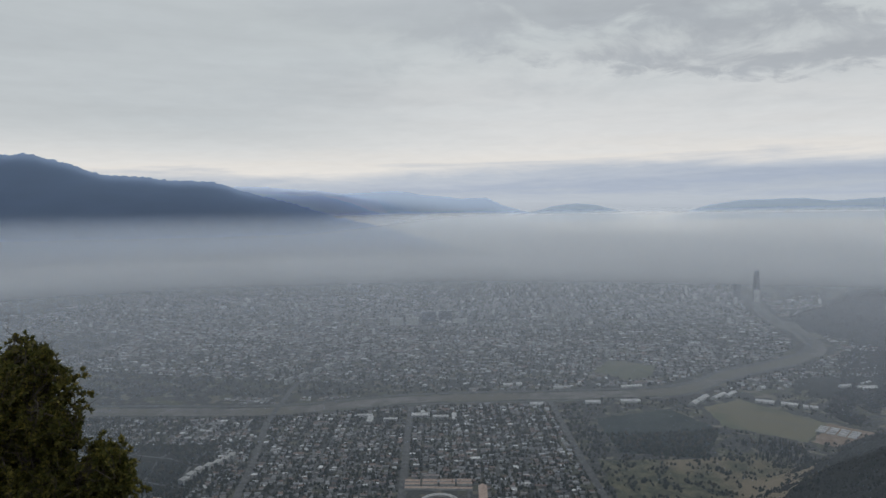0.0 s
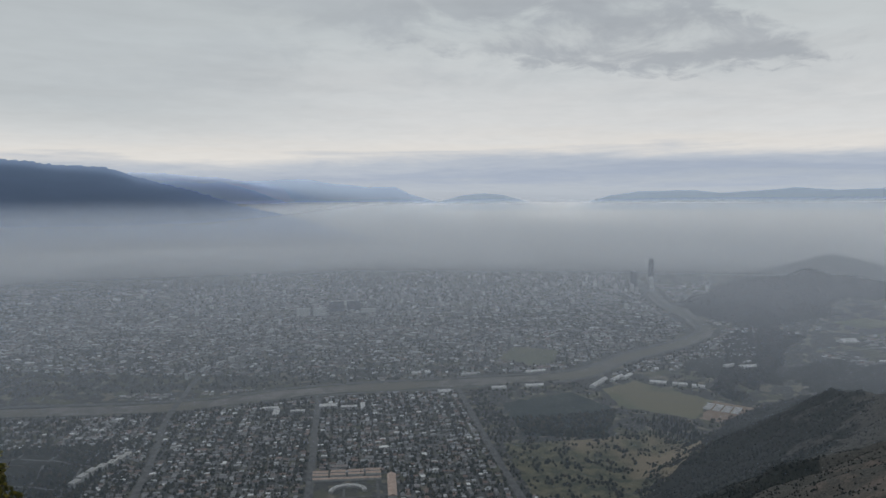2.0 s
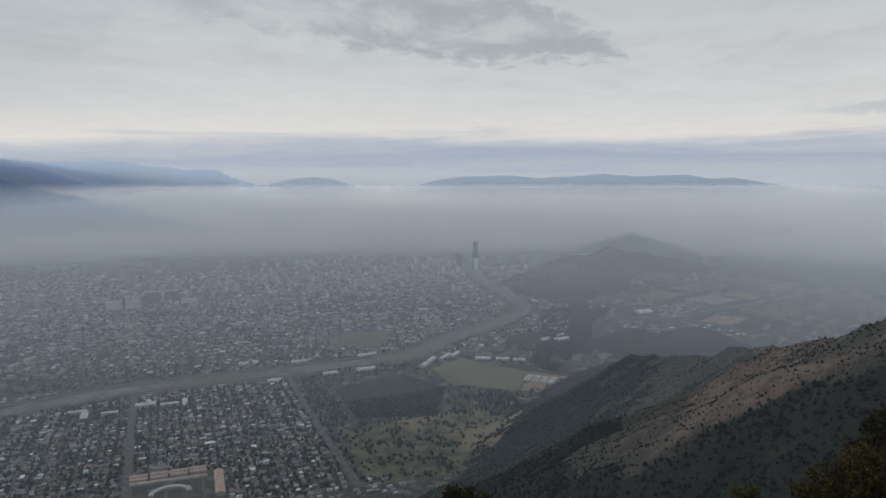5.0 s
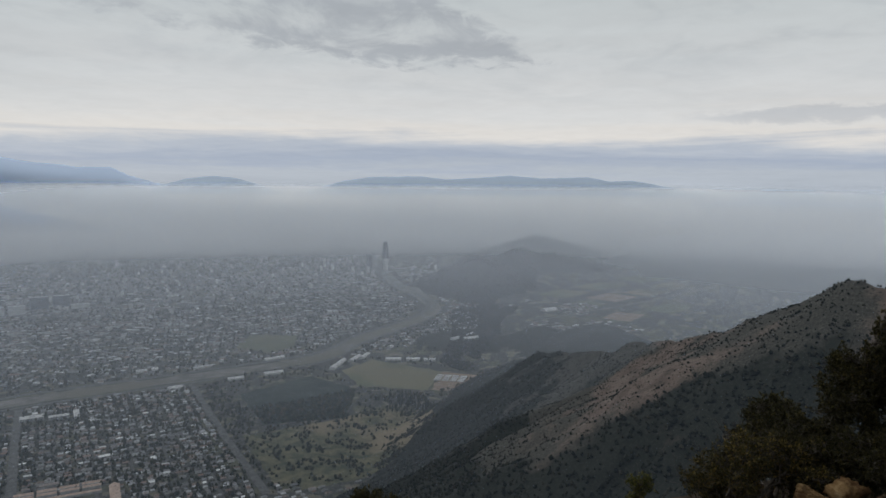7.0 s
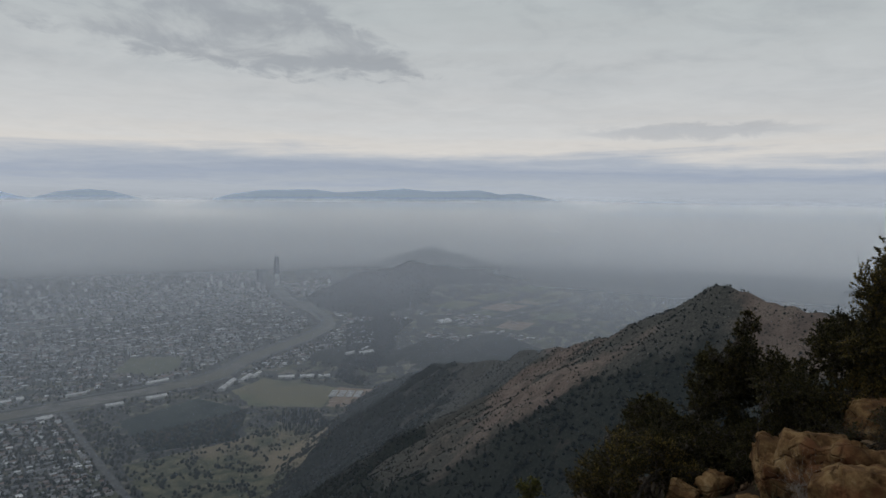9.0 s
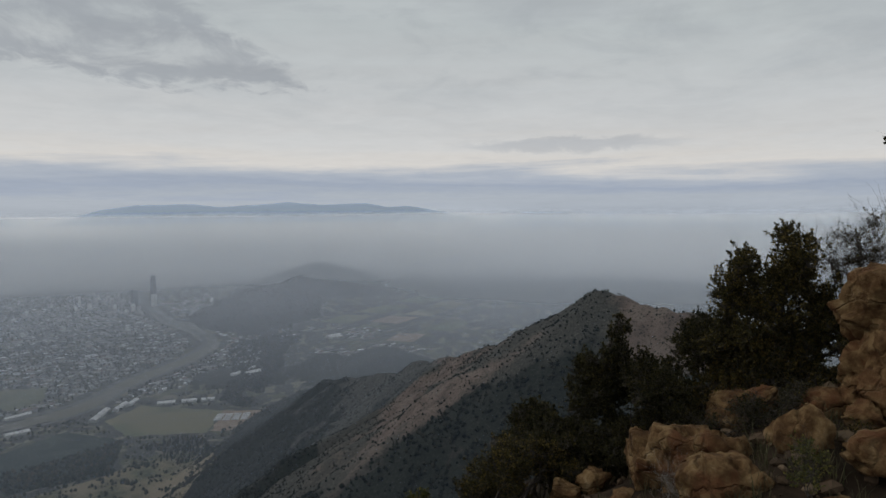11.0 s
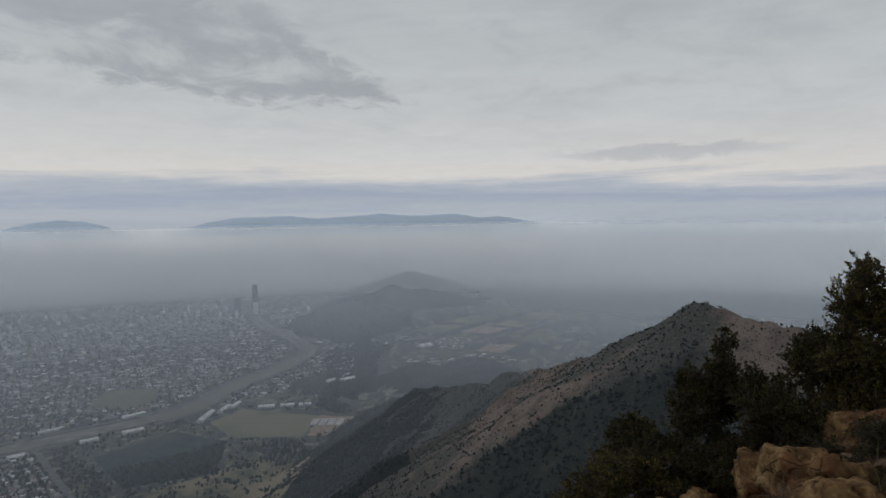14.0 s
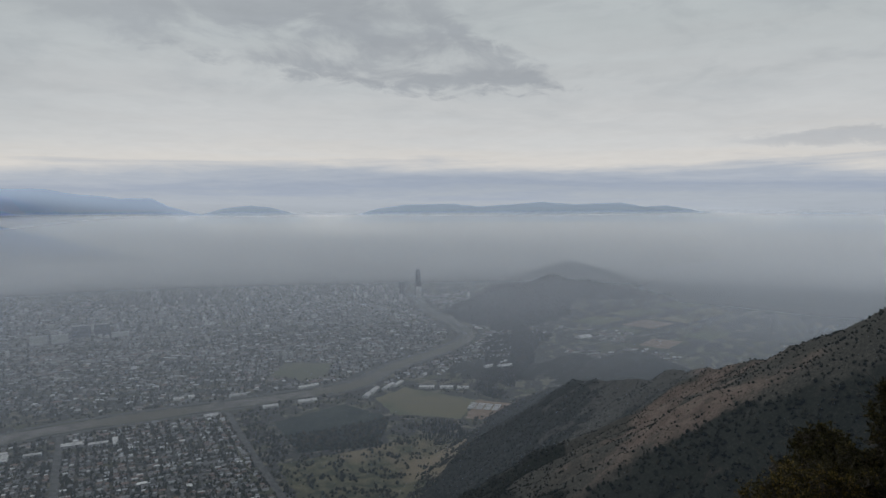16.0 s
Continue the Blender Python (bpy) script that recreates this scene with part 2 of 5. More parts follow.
def mesh_from(name, verts, faces, mats, idx=None, smooth=False):
    me = bpy.data.meshes.new(name)
    verts, faces = np.asarray(verts, np.float32), np.asarray(faces, np.int32)
    k = faces.shape[1]
    me.vertices.add(len(verts)), me.loops.add(faces.size), me.polygons.add(len(faces))
    me.vertices.foreach_set("co", verts.ravel())
    me.loops.foreach_set("vertex_index", faces.ravel())
    me.polygons.foreach_set("loop_start", np.arange(0, faces.size, k, dtype=np.int32))
    for m in mats:
        me.materials.append(m)
    if idx is not None:
        me.polygons.foreach_set("material_index", np.asarray(idx, np.int32))
    me.polygons.foreach_set("use_smooth", np.full(len(faces), smooth))
    me.update(calc_edges=True)
    me.validate()
    return me


def part(name, bm, mat, parent, label=""):
    me = bpy.data.meshes.new(name)
    bm.to_mesh(me)
    bm.free()
    me.materials.append(mat)
    ob = new(name, me)
    ob.parent = parent
    return tagged(ob, label)

# ---------------------------------------------------------------- materials


def m_slope(net):
    pos = net.add("ShaderNodeNewGeometry").outputs["Position"]
    z = net.add("ShaderNodeSeparateXYZ", {0: pos}).outputs[2]
    # reddish soil, dry grass, dark scrub
    woods = net.add("ShaderNodeAttribute")
    woods.attribute_name = "woods"
    bare = net.add("ShaderNodeAttribute")
    bare.attribute_name = "bare"
    mid = net.noise(pos, 0.035, 6.0, 0.65)
    fine = net.noise(pos, 0.30, 5.0, 0.7)
    grit = net.noise(pos, 9.0, 5.0, 0.65)
    soil = net.ramp(mid, [(0.3, (0.078, 0.060, 0.050)), (0.5, (0.137, 0.102, 0.083)), (0.7, (0.19, 0.15, 0.122))])
    grey = net.ramp(fine, [(0.3, (0.032, 0.034, 0.028)), (0.55, (0.06, 0.057, 0.047)), (0.75, (0.115, 0.105, 0.092))])
    slope = net.mix(net.step(net.math("MULTIPLY_ADD", net.math("SUBTRACT", mid, 0.5), 0.8, bare.outputs["Fac"]), 0.25, 0.75), grey, soil)
    slope = net.mix(net.step(fine, 0.56, 0.74, 0.0, 0.5), slope, c4(0.17, 0.15, 0.13))
    # low cushions of scrub, each a few metres wide
    cell = net.voro(net.add("ShaderNodeMapping", {0: pos, 3: (1.0, 1.0, 0.5)}).outputs[0], 0.24)
    slope = net.mix(net.math("MULTIPLY", net.step(cell, 0.42, 0.22), net.step(fine, 0.35, 0.55, 0.25, 0.85)), slope, c4(0.026, 0.029, 0.022))
    forest = net.ramp(fine, [(0.3, (0.007, 0.010, 0.008)), (0.52, (0.016, 0.020, 0.014)), (0.68, (0.036, 0.037, 0.031)), (0.82, (0.08, 0.074, 0.064))])
    slope = net.mix(net.step(net.math("MULTIPLY_ADD", net.math("SUBTRACT", mid, 0.5), 2.2, net.math("MULTIPLY_ADD", net.math("SUBTRACT", fine, 0.5), 1.0, woods.outputs["Fac"])), 0.2, 0.8), slope, forest)
    slope = net.mix(net.step(grit, 0.3, 0.75, 0.0, 0.3), slope, c4(0.05, 0.042, 0.034))
    # trodden stony soil on the summit
    soil2 = net.ramp(net.noise(pos, 2.2, 6.0, 0.7), [(0.3, (0.016, 0.012, 0.008)), (0.55, (0.034, 0.023, 0.015)), (0.75, (0.065, 0.044, 0.029))])
    slope = net.mix(net.step(z, -14.0, -7.0), slope, soil2)
    return principled(net, slope, 0.95, grit, 0.5, 0.04, spec=0.1)


def m_plain(net):
    pos = net.add("ShaderNodeNewGeometry").outputs["Position"]
    u1, u2, u3 = net.noise(pos, 0.008, 5.0, 0.6), net.noise(pos, 0.09, 4.0, 0.6), net.noise(pos, 0.5, 3.0, 0.6)
    plain = net.ramp(u2, [(0.35, (0.032, 0.037, 0.032)), (0.55, (0.06, 0.061, 0.056)), (0.75, (0.11, 0.108, 0.10))])
    plain = net.mix(net.step(u1, 0.5, 0.62), plain, c4(0.075, 0.075, 0.05))
    plain = net.mix(net.step(net.noise(pos, 0.02, 2.0, 0.4), 0.56, 0.64), plain, c4(0.12, 0.11, 0.085))
    plain = net.mix(net.step(u3, 0.55, 0.8, 0.0, 0.4), plain, c4(0.03, 0.032, 0.028))
    return principled(net, plain, 0.95, u3, 0.3, 0.5, spec=0.1)


def plain_mat(c1, c2, scale, rough=0.9, c3=None, bump=0.3, dist=0.5):
    def build(net):
        pos = net.add("ShaderNodeNewGeometry").outputs["Position"]
        a = net.noise(pos, scale, 6.0, 0.65)
        b = net.noise(pos, scale * 0.13, 3.0, 0.5)
        col = net.mix(net.step(a, 0.32, 0.68), c4(*c1), c4(*c2))
        if c3:
            col = net.mix(net.step(b, 0.48, 0.62), col, c4(*c3))
        return principled(net, col, rough, a, bump, dist, spec=0.15)
    return build


def island_mat(stops, rough=0.8, grain=0.4):
    def build(net):
        g = net.add("ShaderNodeNewGeometry")
        col = net.ramp(g.outputs["Random Per Island"], stops)
        n = net.noise(g.outputs["Position"], grain, 3.0, 0.6)
        col = net.mix(net.step(n, 0.35, 0.7, 0.0, 0.4), col, net.mix(1.0, col, c4(0.5, 0.5, 0.5), "MULTIPLY"))
        return principled(net, col, rough, spec=0.2)
    return build


def object_mat(stops, rough=0.8, grain=0.4):
    def build(net):
        g = net.add("ShaderNodeNewGeometry")
        col = net.ramp(net.add("ShaderNodeObjectInfo").outputs["Random"], stops)
        n = net.noise(g.outputs["Position"], grain, 3.0, 0.6)
        col = net.mix(net.step(n, 0.35, 0.7, 0.0, 0.4), col, net.mix(1.0, col, c4(0.5, 0.5, 0.5), "MULTIPLY"))
        return principled(net, col, rough, spec=0.2)
    return build


ROOFS = [(0.0, (0.11, 0.11, 0.11)), (0.25, (0.15, 0.15, 0.15)), (0.42, (0.21, 0.21, 0.21)), (0.52, (0.15, 0.105, 0.085)), (0.62, (0.22, 0.145, 0.115)), (0.76, (0.23, 0.235, 0.24)), (0.9, (0.42, 0.425, 0.43)), (1.0, (0.8, 0.8, 0.79))]
WALLS = [(0.0, (0.19, 0.185, 0.18)), (0.6, (0.29, 0.285, 0.275)), (1.0, (0.52, 0.51, 0.49))]
GREENS = [(0.0, (0.016, 0.022, 0.014)), (0.5, (0.028, 0.034, 0.02)), (0.8, (0.042, 0.044, 0.026)), (1.0, (0.06, 0.052, 0.03))]
GROUND = material("scrubby_hillside", m_slope)
PLAIN = material("city_ground", m_plain)
ROOF = material("roof_sheets", island_mat(ROOFS, 0.6))
WALL = material("render_walls", island_mat(WALLS))
ROOF_ONE = material("roof_of_a_house", object_mat(ROOFS, 0.6))
WALL_ONE = material("walls_of_a_house", object_mat(WALLS))
GREEN = material("tree_green", island_mat(GREENS, 0.9, 0.5))
SCRUB = material("scrub_green", island_mat([(0.0, (0.010, 0.013, 0.009)), (0.6, (0.020, 0.023, 0.014)), (1.0, (0.04, 0.037, 0.024))], 0.9, 0.9))
RIVER = material("river_gravel", plain_mat((0.085, 0.083, 0.075), (0.15, 0.145, 0.13), 0.015, c3=(0.105, 0.10, 0.08)))
ROAD = material("asphalt", plain_mat((0.06, 0.06, 0.06), (0.11, 0.11, 0.105), 0.05))
GRASS = material("turf", plain_mat((0.070, 0.075, 0.048), (0.105, 0.108, 0.066), 0.015, c3=(0.13, 0.12, 0.075)))
# darker than the turf: the pasture's shade is in this colour
DARKGRASS = material("shaded_pasture", plain_mat((0.020, 0.028, 0.024), (0.032, 0.042, 0.034), 0.01, c3=(0.045, 0.058, 0.045)))
GOLF = material("dry_parkland", plain_mat((0.04, 0.047, 0.030), (0.115, 0.105, 0.062), 0.02, c3=(0.165, 0.135, 0.09)))
EARTH = material("bare_earth", plain_mat((0.15, 0.11, 0.08), (0.22, 0.17, 0.13), 0.03))
CONCRETE = material("pale_concrete", plain_mat((0.3, 0.3, 0.29), (0.42, 0.42, 0.4), 0.08))
TERRACOTTA = material("terracotta_roof", plain_mat((0.30, 0.22, 0.18), (0.44, 0.34, 0.28), 0.08))
WHITEROOF = material("white_sheet_roof", plain_mat((0.34, 0.34, 0.34), (0.52, 0.52, 0.51), 0.05, 0.5))
DARKGLASS = material("curtain_wall", plain_mat((0.025, 0.03, 0.04), (0.05, 0.055, 0.065), 0.02, 0.35))
WINDOW = material("window_glass", plain_mat((0.03, 0.035, 0.04), (0.05, 0.055, 0.06), 0.2, 0.2))


def m_mountain(net):
    pos = net.add("ShaderNodeNewGeometry").outputs["Position"]
    a, b = net.noise(pos, 0.006, 6.0, 0.6), net.noise(pos, 0.03, 5.0, 0.6)
    col = net.mix(net.step(a, 0.35, 0.65), c4(0.035, 0.04, 0.04), c4(0.075, 0.07, 0.06))
    col = net.mix(net.step(b, 0.3, 0.75, 0.0, 0.4), col, c4(0.03, 0.035, 0.03))
    return principled(net, col, 0.95, spec=0.1)


def m_snow(net):
    pos = net.add("ShaderNodeNewGeometry").outputs["Position"]
    z = net.add("ShaderNodeSeparateXYZ", {0: pos}).outputs[2]
    a = net.noise(pos, 0.05, 6.0, 0.7)
    line = net.math("MULTIPLY_ADD", net.math("SUBTRACT", a, 0.5), 190.0, z)
    col = net.mix(net.step(line, 146.0, 168.0), c4(0.05, 0.06, 0.08), c4(0.84, 0.9, 1.0))
    return principled(net, col, 0.8, spec=0.2)


MOUNTAIN, SNOW = material("wooded_mountain", m_mountain), material("snowy_range", m_snow)


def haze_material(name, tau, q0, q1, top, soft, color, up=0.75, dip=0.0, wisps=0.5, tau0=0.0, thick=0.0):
    """Haze put into the tint and opacity of a sheet: clear at its foot on the ground (slope q0 from the eye's height),
    of full density from q1 up, gone above its top.
    """
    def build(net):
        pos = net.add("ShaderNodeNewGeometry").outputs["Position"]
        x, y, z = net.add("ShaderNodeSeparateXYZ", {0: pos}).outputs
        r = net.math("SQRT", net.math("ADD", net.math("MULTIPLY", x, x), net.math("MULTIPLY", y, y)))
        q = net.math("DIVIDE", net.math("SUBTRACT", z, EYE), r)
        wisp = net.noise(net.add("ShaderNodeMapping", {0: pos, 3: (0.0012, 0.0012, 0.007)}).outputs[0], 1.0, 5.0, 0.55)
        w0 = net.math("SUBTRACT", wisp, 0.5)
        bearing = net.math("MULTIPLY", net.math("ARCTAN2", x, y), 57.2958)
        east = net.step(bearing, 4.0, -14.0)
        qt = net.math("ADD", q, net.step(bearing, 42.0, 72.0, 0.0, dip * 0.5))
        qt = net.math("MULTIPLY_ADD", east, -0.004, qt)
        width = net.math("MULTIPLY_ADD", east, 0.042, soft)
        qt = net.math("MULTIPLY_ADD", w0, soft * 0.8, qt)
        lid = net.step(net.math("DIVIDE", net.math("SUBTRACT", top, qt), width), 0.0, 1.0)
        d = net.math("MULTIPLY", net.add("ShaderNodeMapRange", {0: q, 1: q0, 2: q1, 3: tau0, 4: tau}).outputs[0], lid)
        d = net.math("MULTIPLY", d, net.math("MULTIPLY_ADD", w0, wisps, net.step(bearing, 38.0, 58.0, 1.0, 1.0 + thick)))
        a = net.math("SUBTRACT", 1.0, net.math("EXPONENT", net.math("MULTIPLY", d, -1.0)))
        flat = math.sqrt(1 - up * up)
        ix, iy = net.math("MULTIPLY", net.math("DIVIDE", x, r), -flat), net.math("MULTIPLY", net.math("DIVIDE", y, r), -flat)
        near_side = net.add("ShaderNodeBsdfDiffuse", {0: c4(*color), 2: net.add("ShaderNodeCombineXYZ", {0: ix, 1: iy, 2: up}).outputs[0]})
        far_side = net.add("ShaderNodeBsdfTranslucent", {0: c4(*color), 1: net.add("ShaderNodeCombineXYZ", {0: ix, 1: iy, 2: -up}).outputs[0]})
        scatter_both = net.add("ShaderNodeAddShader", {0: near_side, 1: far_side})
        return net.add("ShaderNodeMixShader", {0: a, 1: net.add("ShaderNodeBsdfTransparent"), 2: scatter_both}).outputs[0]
    mat = material(name, build)
    mat.cycles.use_bump_map_correction = False
    return mat


# ---------------------------------------------------------------- ground: one sheet, from the summit to the horizon
def build_ground():
    az = np.concatenate([np.arange(-60, -36, 1.0), np.arange(-36, 84, 0.25), np.arange(84, 300, 3.0)])
    r = np.concatenate([[0.3], np.geomspace(1.0, 640, 90), np.arange(650, 3200, 15.0), np.geomspace(3215, 9500, 110), np.geomspace(10000, 90000, 24)])
    A, R = np.meshgrid(np.radians(az), r)
    x, y = (R * np.sin(A)).ravel(), (R * np.cos(A)).ravel()
    v = far_fold(np.stack([x, y, land(x, y)], 1))
    na, nr = len(az), len(r)
    i, j = np.meshgrid(np.arange(nr - 1), np.arange(na), indexing="ij")
    j2 = (j + 1) % na
    f = np.stack([i * na + j, i * na + j2, (i + 1) * na + j2, (i + 1) * na + j], -1).reshape(-1, 4)[:, ::-1]
    h = land(x, y)[f].mean(1) + 6 * np.sin(x[f[:, 0]] / 23) * np.sin(y[f[:, 0]] / 31)
    ob = new("ground", mesh_from("ground", v, f, [GROUND, PLAIN], (h < VALLEY + 14).astype(int), smooth=True))
    for key, value in (("woods", wooded(x, y)), ("bare", stony(x, y))):
        ob.data.attributes.new(key, "FLOAT", "POINT").data.foreach_set("value", np.asarray(value, np.float32))
    tagged(ob, "scrub-covered mountainside falling to a hazy city plain", "ground", kind="structure")
    # close the small hole under the viewer
    n = na
    v0 = v[:n]
    me = mesh_from("summit_patch", np.vstack([v0, [[0, 0, v0[:, 2].mean()]]]), [(k, (k + 1) % n, n) for k in range(n)], [GROUND], smooth=True)
    return ob, new("ground_summit", me)


ground, patch = build_ground()
tagged(patch, "trodden stony soil of the summit", "ground", kind="structure")


def strip(name, line, width, mat, label, category, lift=1.2, kind="structure", wob=0.0):
    """A road or river bed that follows a line over the land."""
    pts = [Vector((*p[:2], 0)) for p in line]
    dense = []
    for k in range(len(pts) - 1):
        p0, p1, p2, p3 = pts[max(k - 1, 0)], pts[k], pts[k + 1], pts[min(k + 2, len(pts) - 1)]
        n = max(2, int((p2 - p1).length / 40))
        for q in range(n):
            t = q / n
            dense.append(0.5 * ((2 * p1) + (p2 - p0) * t + (2 * p0 - 5 * p1 + 4 * p2 - p3) * t * t + (3 * p1 - p0 - 3 * p2 + p3) * t ** 3))
    dense.append(pts[-1])
    v, f = [], []
    for k, p in enumerate(dense):
        d = (dense[min(k + 1, len(dense) - 1)] - dense[max(k - 1, 0)]).normalized()
        s = Vector((-d.y, d.x, 0))
        w = width * (1 + wob * math.sin(k * 0.9) * math.sin(k * 0.37 + 1)) / 2
        for o in (-1, -0.33, 0.33, 1):
            q = p + s * w * o
            v.append((q.x, q.y, on_land(q.x, q.y) + lift))
        if k:
            b = 4 * k
            f += [(b + c, b + c + 1, b + c - 3, b + c - 4) for c in range(3)]
    v = far_fold(v)
    return tagged(new(name, mesh_from(name, v, f, [mat], smooth=True)), label, category, kind=kind)


def field(name, corners, mat, label, category="field", lift=0.6):
    """A flat plot with a slightly uneven border."""
    pts = []
    for k, (a, b) in enumerate(zip(corners, corners[1:] + corners[:1])):
        n = max(2, int(math.dist(a, b) / 30))
        for q in range(n):
            t = q / n
            x, y = a[0] + (b[0] - a[0]) * t, a[1] + (b[1] - a[1]) * t
            pts.append((x + 5 * math.sin(q * 1.7 + k), y + 5 * math.cos(q * 2.3 + k)))
    cx, cy = sum(p[0] for p in pts) / len(pts), sum(p[1] for p in pts) / len(pts)
    v, f, m = [], [], len(pts)
    for ring in (1.0, 0.75, 0.5, 0.25):
        v += [(cx + (x - cx) * ring, cy + (y - cy) * ring, 0) for x, y in pts]
    v.append((cx, cy, 0))
    f = [(r * m + k, r * m + (k + 1) % m, (r + 1) * m + (k + 1) % m, (r + 1) * m + k) for r in range(3) for k in range(m)]
    f += [(3 * m + k, 3 * m + (k + 1) % m, 4 * m, 4 * m) for k in range(m)]
    v = np.array(v, float)
    v[:, 2] = land(v[:, 0], v[:, 1]) + lift
    me = bpy.data.meshes.new(name)
    me.from_pydata([tuple(p) for p in far_fold(v)], [], [t if t[2] != t[3] else t[:3] for t in f])
    me.materials.append(mat)
    return tagged(new(name, me), label, category, kind="structure")


RIVER_LINE = [(-5200, 3300), (-3000, 3020), (-1650, 3080), (-805, 3067), (-159, 3233), (593, 3275), (1173, 3340), (1565, 3660), (2065, 3965), (2400, 4300), (2585, 4800), (2680, 5392), (2790, 5800), (3050, 6600), (3300, 7600)]
strip("river_bed", RIVER_LINE, 120, RIVER, "broad grey gravel bed of a nearly dry river", "river", 1.0, wob=0.15)
strip("motorway", [(x + 10, y + 95) for x, y in RIVER_LINE], 34, ROAD, "motorway along the river bank", "road", 1.6)
strip("river_road", [(x - 10, y - 92) for x, y in RIVER_LINE[:9]], 22, ROAD, "riverside road on the near bank", "road", 1.6)
AVENUES = [[(-143, 1900), (-143, 2147), (-155, 2700), (-159, 3120)], [(505, 1900), (501, 2084), (497, 2500), (503, 3069), (505, 3160)], [(-660, 1950), (-695, 2327), (-735, 2600), (-777, 2879), (-790, 3200), (-800, 3600)]]
for a in AVENUES:
    strip("avenue", a, 26, ROAD, "straight tree-lined avenue", "road", 1.4)
STREETS = []
for k in range(-9, 6):
    x0 = -143 + 108 * k
    if abs(k) > 0:
        STREETS.append([(x0 * 0.98, 1920), (x0, 2300), (x0 * 1.02, 2700), (x0 * 1.03, 2960)])
        strip("street", [(x0 * 0.98, 1920), (x0, 2300), (x0 * 1.02, 2700), (x0 * 1.03, 2960)], 9, ROAD, "narrow street between garden plots", "road", 1.1)
for k in range(6):
    strip("cross_street", [(-1100, 2010 + 170 * k), (-300, 2020 + 170 * k), (480, 2030 + 170 * k)], 9, ROAD, "cross street between garden plots", "road", 1.15)
field("polo_ground", [(1192, 3052), (1405, 3162), (1611, 2790), (1401, 2563), (1163, 2769)], GRASS, "wide mown green riding ground")
field("green_field", [(842, 3774), (996, 4055), (1245, 3902), (1115, 3599), (973, 3568)], GRASS, "pale green sports field across the river")
field("dark_pasture", [(658, 2900), (1022, 3024), (1134, 2732), (951, 2401), (652, 2478)], DARKGRASS, "dark green pasture with shade put into its colour")
field("golf_course", [(553, 2400), (900, 2400), (1128, 2440), (1260, 2250), (1120, 2000), (900, 1850), (540, 1880)], GOLF, "dry golf course with scattered trees")
field("stable_yard", [(1420, 2560), (1611, 2790), (1730, 2660), (1480, 2500)], EARTH, "bare earth yard among stables", lift=0.9)

# pale fields and a road on the plain beyond the spur
for k, (fx, fy, fw, fd, turn) in enumerate([(3500, 3900, 420, 260, 18), (3980, 4080, 380, 300, 14), (4450, 4150, 420, 280, 12), (3750, 4420, 460, 300, 18), (4350, 4600, 520, 320, 12), (4950, 4300, 460, 340, 8), (5100, 4800, 560, 380, 10), (3450, 3420, 320, 220, 24), (4000, 3500, 420, 240, 16)]):
    c_, s_ = math.cos(radians(turn)), math.sin(radians(turn))
    field("far_field", [(fx + u * fw * c_ / 2 - w_ * fd * s_ / 2, fy + u * fw * s_ / 2 + w_ * fd * c_ / 2) for u, w_ in ((-1, -1), (1, -0.9), (0.9, 1), (-0.95, 0.9))], (GRASS, GOLF, EARTH)[(k * 2) % 3 if k % 4 else 0], "pale farm field on the hazy plain", lift=0.7)
strip("far_road", [(2900, 3600), (3300, 3680), (4000, 3780), (4800, 3980), (5900, 4200)], 20, RIVER, "pale road across the plain", "road", 1.3)
strip("riding_track", [(1290, 3060), (1420, 2990), (1540, 2880), (1560, 2800), (1500, 2770), (1390, 2840), (1280, 2950), (1250, 3030), (1290, 3060)], 7, RIVER, "oval riding track on the green", "track", 1.2)

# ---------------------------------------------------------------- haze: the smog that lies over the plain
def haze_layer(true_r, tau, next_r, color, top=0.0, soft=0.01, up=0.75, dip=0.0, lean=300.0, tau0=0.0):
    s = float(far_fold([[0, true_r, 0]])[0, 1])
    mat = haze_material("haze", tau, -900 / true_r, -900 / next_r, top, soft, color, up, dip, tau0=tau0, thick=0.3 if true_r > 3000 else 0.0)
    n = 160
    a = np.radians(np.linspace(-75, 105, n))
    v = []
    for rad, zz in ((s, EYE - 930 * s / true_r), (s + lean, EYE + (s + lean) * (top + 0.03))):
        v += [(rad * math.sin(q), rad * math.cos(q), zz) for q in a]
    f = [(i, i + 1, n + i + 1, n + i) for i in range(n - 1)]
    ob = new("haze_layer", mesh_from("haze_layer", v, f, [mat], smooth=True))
    return tagged(ob, "thin grey sheet imitating city smog over the plain", "haze", kind="structure")


# upright see-through sheets carry the haze in their tint, paler with distance
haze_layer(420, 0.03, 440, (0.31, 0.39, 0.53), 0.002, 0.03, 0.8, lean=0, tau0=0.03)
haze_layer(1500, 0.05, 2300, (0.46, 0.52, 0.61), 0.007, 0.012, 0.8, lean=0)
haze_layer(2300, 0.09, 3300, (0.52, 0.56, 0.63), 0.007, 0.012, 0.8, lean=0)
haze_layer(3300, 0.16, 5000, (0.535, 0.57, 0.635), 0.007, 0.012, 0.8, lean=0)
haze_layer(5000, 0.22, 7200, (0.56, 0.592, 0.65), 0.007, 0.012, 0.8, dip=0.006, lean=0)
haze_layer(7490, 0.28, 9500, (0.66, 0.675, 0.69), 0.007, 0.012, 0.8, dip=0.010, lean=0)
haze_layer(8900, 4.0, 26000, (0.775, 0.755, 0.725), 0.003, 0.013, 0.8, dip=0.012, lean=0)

# ---------------------------------------------------------------- mountains beyond the smog
def ridge_line(prof, az):
    p = np.array(prof)
    return np.interp(az, p[:, 0], p[:, 1])


